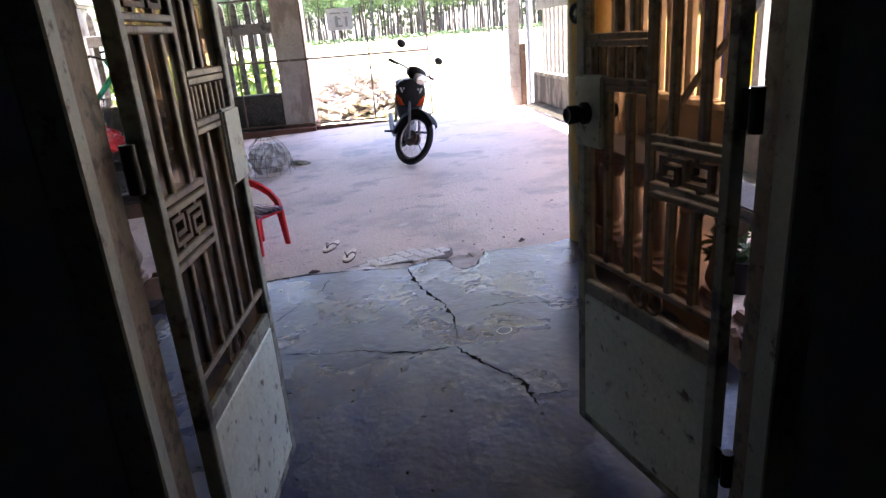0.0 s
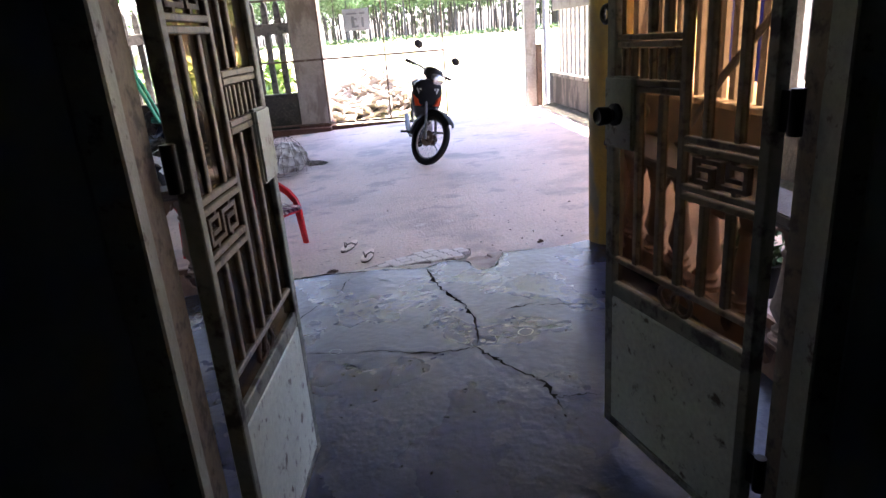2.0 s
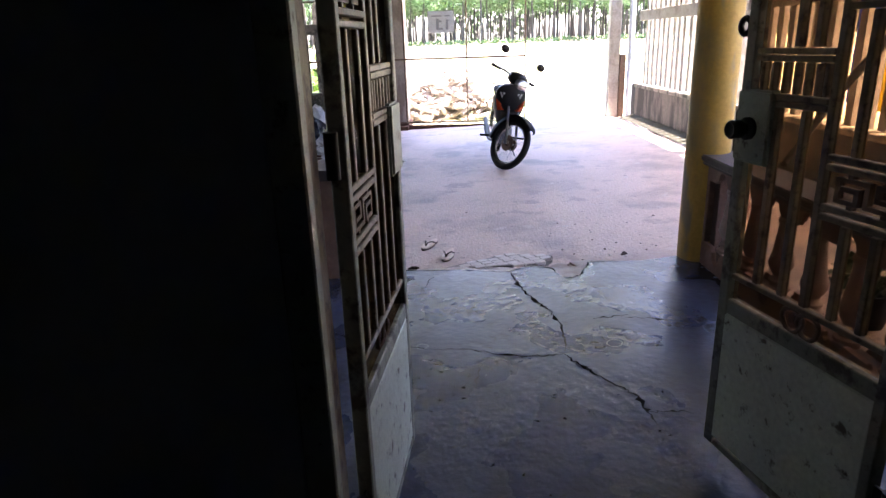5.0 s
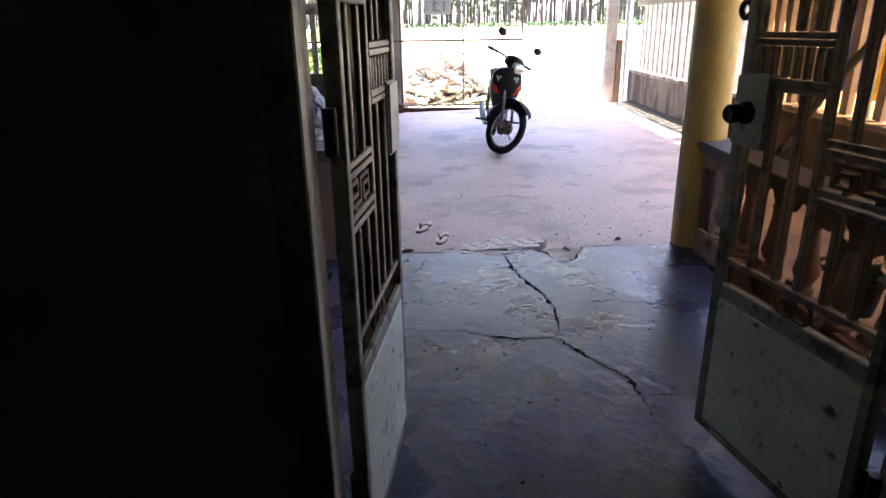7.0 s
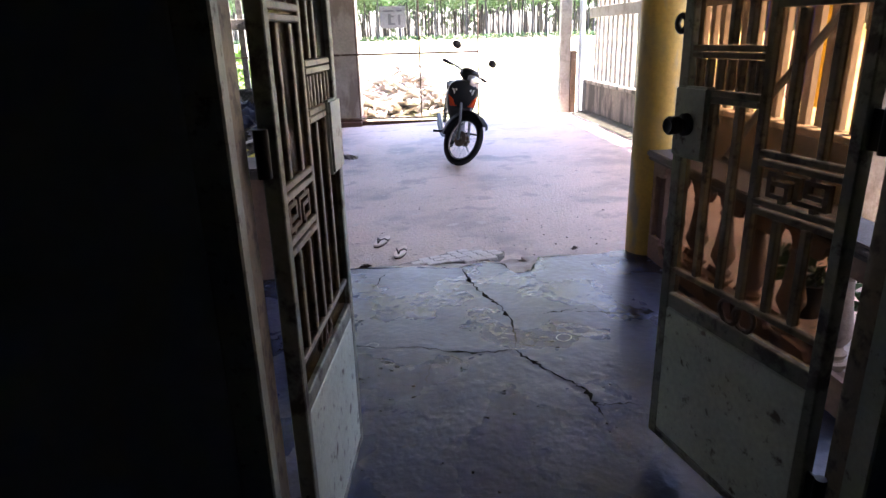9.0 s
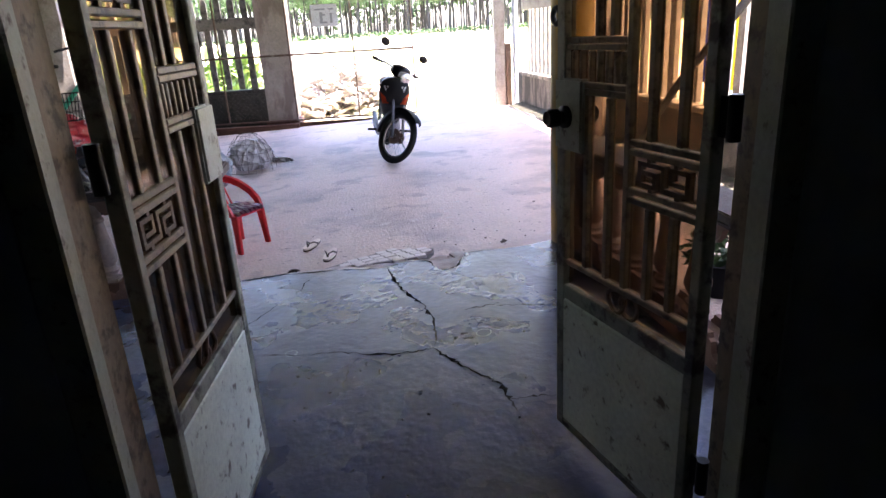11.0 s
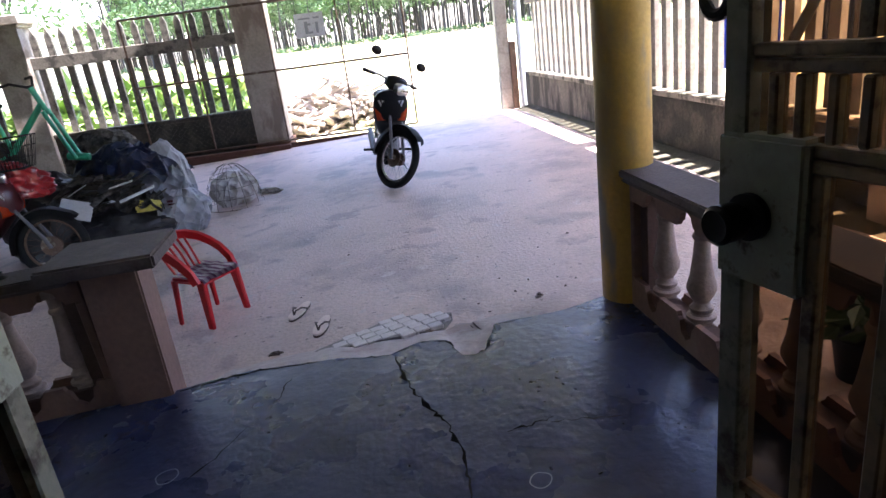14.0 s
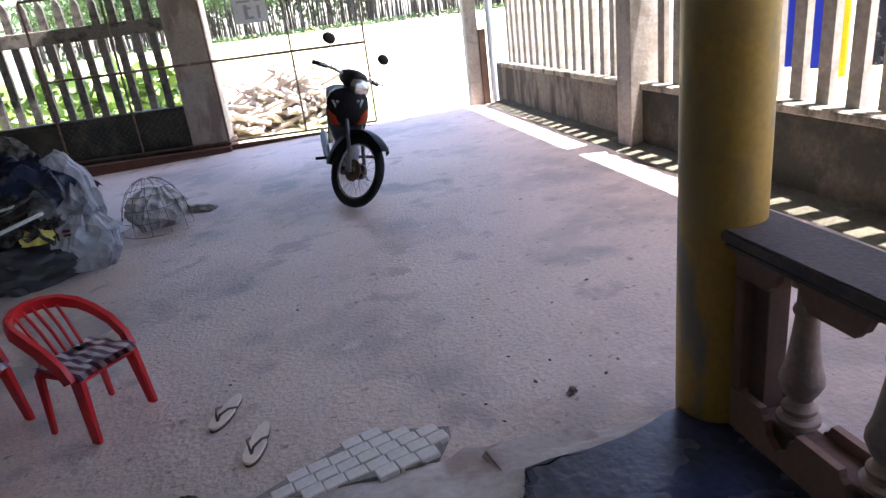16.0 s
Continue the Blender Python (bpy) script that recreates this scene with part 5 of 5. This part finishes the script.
# ---- pile of sticks outside the gate ----
pile = thing("wood_pile", pose(-0.35, 11.2, -0.25), "loose pile of pale split sticks outside the gate", "wood pile")
r = random.Random(21)
stick_data = []
for k in range(6):
    bm = bmesh.new()
    ln = 0.5 + 0.14 * k
    tube(bm, [(-ln / 2, 0, 0), (0, 0.02 * (k % 3 - 1), 0.015 * (k % 2)), (ln / 2, 0, 0)], [0.026 + 0.008 * (k % 3), 0.03 + 0.008 * (k % 3), 0.02 + 0.006 * (k % 3)], 6)
    stick_data.append(mesh_of(bm, "stick", M_STICK))
for k in range(260):
    o = new("stick", stick_data[k % 6])
    o.parent = pile
    u, v = r.uniform(-1, 1), r.uniform(-1, 1)
    top = 1.1 * max(0, 1 - abs(u) ** 2.2) * max(0.1, 1 - 0.6 * abs(v))
    o.location = (u * 1.15, v * 0.75, r.uniform(0.03, 0.05 + top))
    o.rotation_euler = (r.uniform(-0.5, 0.5), r.uniform(-0.55, 0.55), r.uniform(0, math.pi))

# ---- plants and trees outside ----
shrub_meshes = []
for k in range(3):
    r = random.Random(30 + k)
    bm = bmesh.new()
    leaves(bm, (0, 0, 0.55), (0.7, 0.6, 0.55), 320, 0.26, r, 0.55, 0.1)
    leaves(bm, (0.1, -0.2, 0.9), (0.5, 0.4, 0.4), 60, 0.42, r, 0.6, 0.0)
    shrub_meshes.append(mesh_of(bm, "foliage", M_BIGLEAF))
bm = bmesh.new()
for k in range(7):
    a = k * 0.9
    tube(bm, [(0, 0, 0), (0.15 * math.cos(a), 0.15 * math.sin(a), 0.5), (0.35 * math.cos(a), 0.3 * math.sin(a), 1.0)], [0.018, 0.012, 0.005], 5)
stems = mesh_of(bm, "stems", M_BARK)
r = random.Random(5)
for k in range(26):
    x, y = -9 + 6.2 * (k % 13) / 12 + r.uniform(-0.2, 0.2), 10.6 + 1.5 * (k // 13) + r.uniform(-0.4, 0.4) + 0.06 * k % 0.5
    sc = r.uniform(0.55, 0.85) + 0.35 * (k // 13)
    sh = thing("shrub", Matrix.Translation((x, y, -0.25)) @ Matrix.Rotation(r.uniform(0, 6), 4, "Z") @ Matrix.Scale(sc, 4), "bright green broad-leaved shrub behind the fence", "shrub", "shrubs behind the front fence")
    for nm, data in (("foliage", shrub_meshes[k % 3]), ("stems", stems)):
        o = new(nm, data)
        o.parent = sh
for k, (x, y, sc) in enumerate(((2.6, 21, 0.22), (-3, 16, 0.4), (-4.5, 18, 0.4), (-2.2, 19, 0.3))):
    sh = thing("shrub", Matrix.Translation((x, y, -0.2)) @ Matrix.Scale(sc, 4), "low green weed clump on the dirt track", "shrub", "weeds on the field")
    for nm, data in (("foliage", shrub_meshes[k % 3]), ("stems", stems)):
        o = new(nm, data)
        o.parent = sh

# rubber trees: slender leaning trunks in rows with high crowns
trunk_meshes, crown_meshes = [], []
for k in range(4):
    r = random.Random(50 + k)
    bm = bmesh.new()
    lean = r.uniform(-0.5, 0.5)
    tube(bm, [(0, 0, -0.3), (0.05 * lean, 0, 1.5), (0.5 * lean, 0.1, 5), (lean, 0.1, 8)], [0.085, 0.068, 0.058, 0.035], 7)
    for j in range(4):
        a = j * 1.7 + k
        tube(bm, [(0.4 * lean, 0.08, 4.2 + 0.5 * j), (0.4 * lean + 0.9 * math.cos(a), 0.9 * math.sin(a), 5.6 + 0.5 * j), (0.4 * lean + 1.5 * math.cos(a), 1.5 * math.sin(a), 7 + 0.4 * j)], [0.06, 0.045, 0.02], 6)
    trunk_meshes.append(mesh_of(bm, "trunk", M_BARK, True))
    bm = bmesh.new()
    for j in range(26):
        c = (lean + r.uniform(-1.7, 1.7), r.uniform(-1.7, 1.7), r.uniform(3.1, 8.4))
        leaves(bm, c, (0.75, 0.75, 0.5), 34, 0.32, r, 0.5, 0.3)
    crown_meshes.append(mesh_of(bm, "crown", M_LEAF))
r = random.Random(77)
for row in range(7):
    for k in range(46):
        x = -44 + 1.9 * k + r.uniform(-0.6, 0.6) + row * 0.8
        y = 56 + row * 4.5 + r.uniform(-0.8, 0.8) - 0.10 * x
        t = thing("tree", Matrix.Translation((x, y, 0.98 + 0.027 * min(y - 55, 14))) @ Matrix.Rotation(r.uniform(0, 6), 4, "Z") @ Matrix.Scale(r.uniform(0.85, 1.15), 4), "slender rubber tree with a bare leaning trunk", "tree", "rows of rubber trees")
        for nm, data in (("trunk", trunk_meshes[r.randrange(4)]), ("crown", crown_meshes[r.randrange(4)])):
            o = new(nm, data)
            o.parent = t
for k in range(9):
    x, y = -27 + 2.3 * k + r.uniform(-0.6, 0.6), 25 + r.uniform(-3, 3)
    t = thing("tree", Matrix.Translation((x, y, -0.1)) @ Matrix.Rotation(r.uniform(0, 6), 4, "Z") @ Matrix.Scale(r.uniform(0.7, 0.95), 4), "leafy green tree behind the front fence", "tree", "trees behind the front fence")
    for nm, data in (("trunk", trunk_meshes[k % 4]), ("crown", crown_meshes[(k + 1) % 4])):
        o = new(nm, data)
        o.parent = t
# the plantation's further rows, too far off to tell apart
far = bmesh.new()
r = random.Random(88)
for k in range(620):
    x = -70 + 0.23 * k + r.uniform(-0.3, 0.3)
    y = 86 + r.uniform(0, 5) - 0.1 * x
    ln = r.uniform(-0.4, 0.4)
    tube(far, [(x, y, 0.8), (x + ln, y, 4.5), (x + 2 * ln, y, 8.5)], [0.1, 0.08, 0.06], 4)
tagged(structure("backdrop_trunks", far, M_BARK, "dark close-set trunks deep in the rubber plantation", "woods"), kind="structure")
backdrop = bmesh.new()
r = random.Random(90)
for k in range(70):
    leaves(backdrop, (-80 + 2.4 * k, 92 - 0.1 * (-80 + 2.4 * k), r.uniform(3.8, 8)), (2.4, 1.2, 3.0), 150, 0.9, r, 0.6, 0.3)
for k in range(150):
    x = -48 + 0.62 * k
    leaves(backdrop, (x, 55.2 - 0.1 * x + r.uniform(-0.6, 0.6), 1.12), (0.7, 0.5, 0.16), 26, 0.34, r, 0.4, -0.4)
tagged(structure("backdrop", backdrop, M_LEAF, "far green woods behind the rubber trees", "woods"), kind="structure")

# ---- pale house behind the front fence ----
house = thing("house", pose(-13.5, 27, 0.1, 0, 0, 14), "white plastered house with a pale roof behind the fence", "house")
part("wall", soft_box(-4, 0, -0.6, 4, 6, 3.2, 0.02), M_HOUSE, house)
bm = bmesh.new()
for x in (-4.4, 4.4):
    pts = [bm.verts.new((x, y, z)) for y, z in ((-0.5, 3.15), (3, 4.6), (6.5, 3.15), (6.5, 3.25), (3, 4.72), (-0.5, 3.25))]
    if x < 0:
        first_end = pts
bridge(bm, first_end, pts)
bm.faces.new(first_end[::-1])
bm.faces.new(pts)
part("roof", bm, M_SIGN, house, "pale sheet roof")
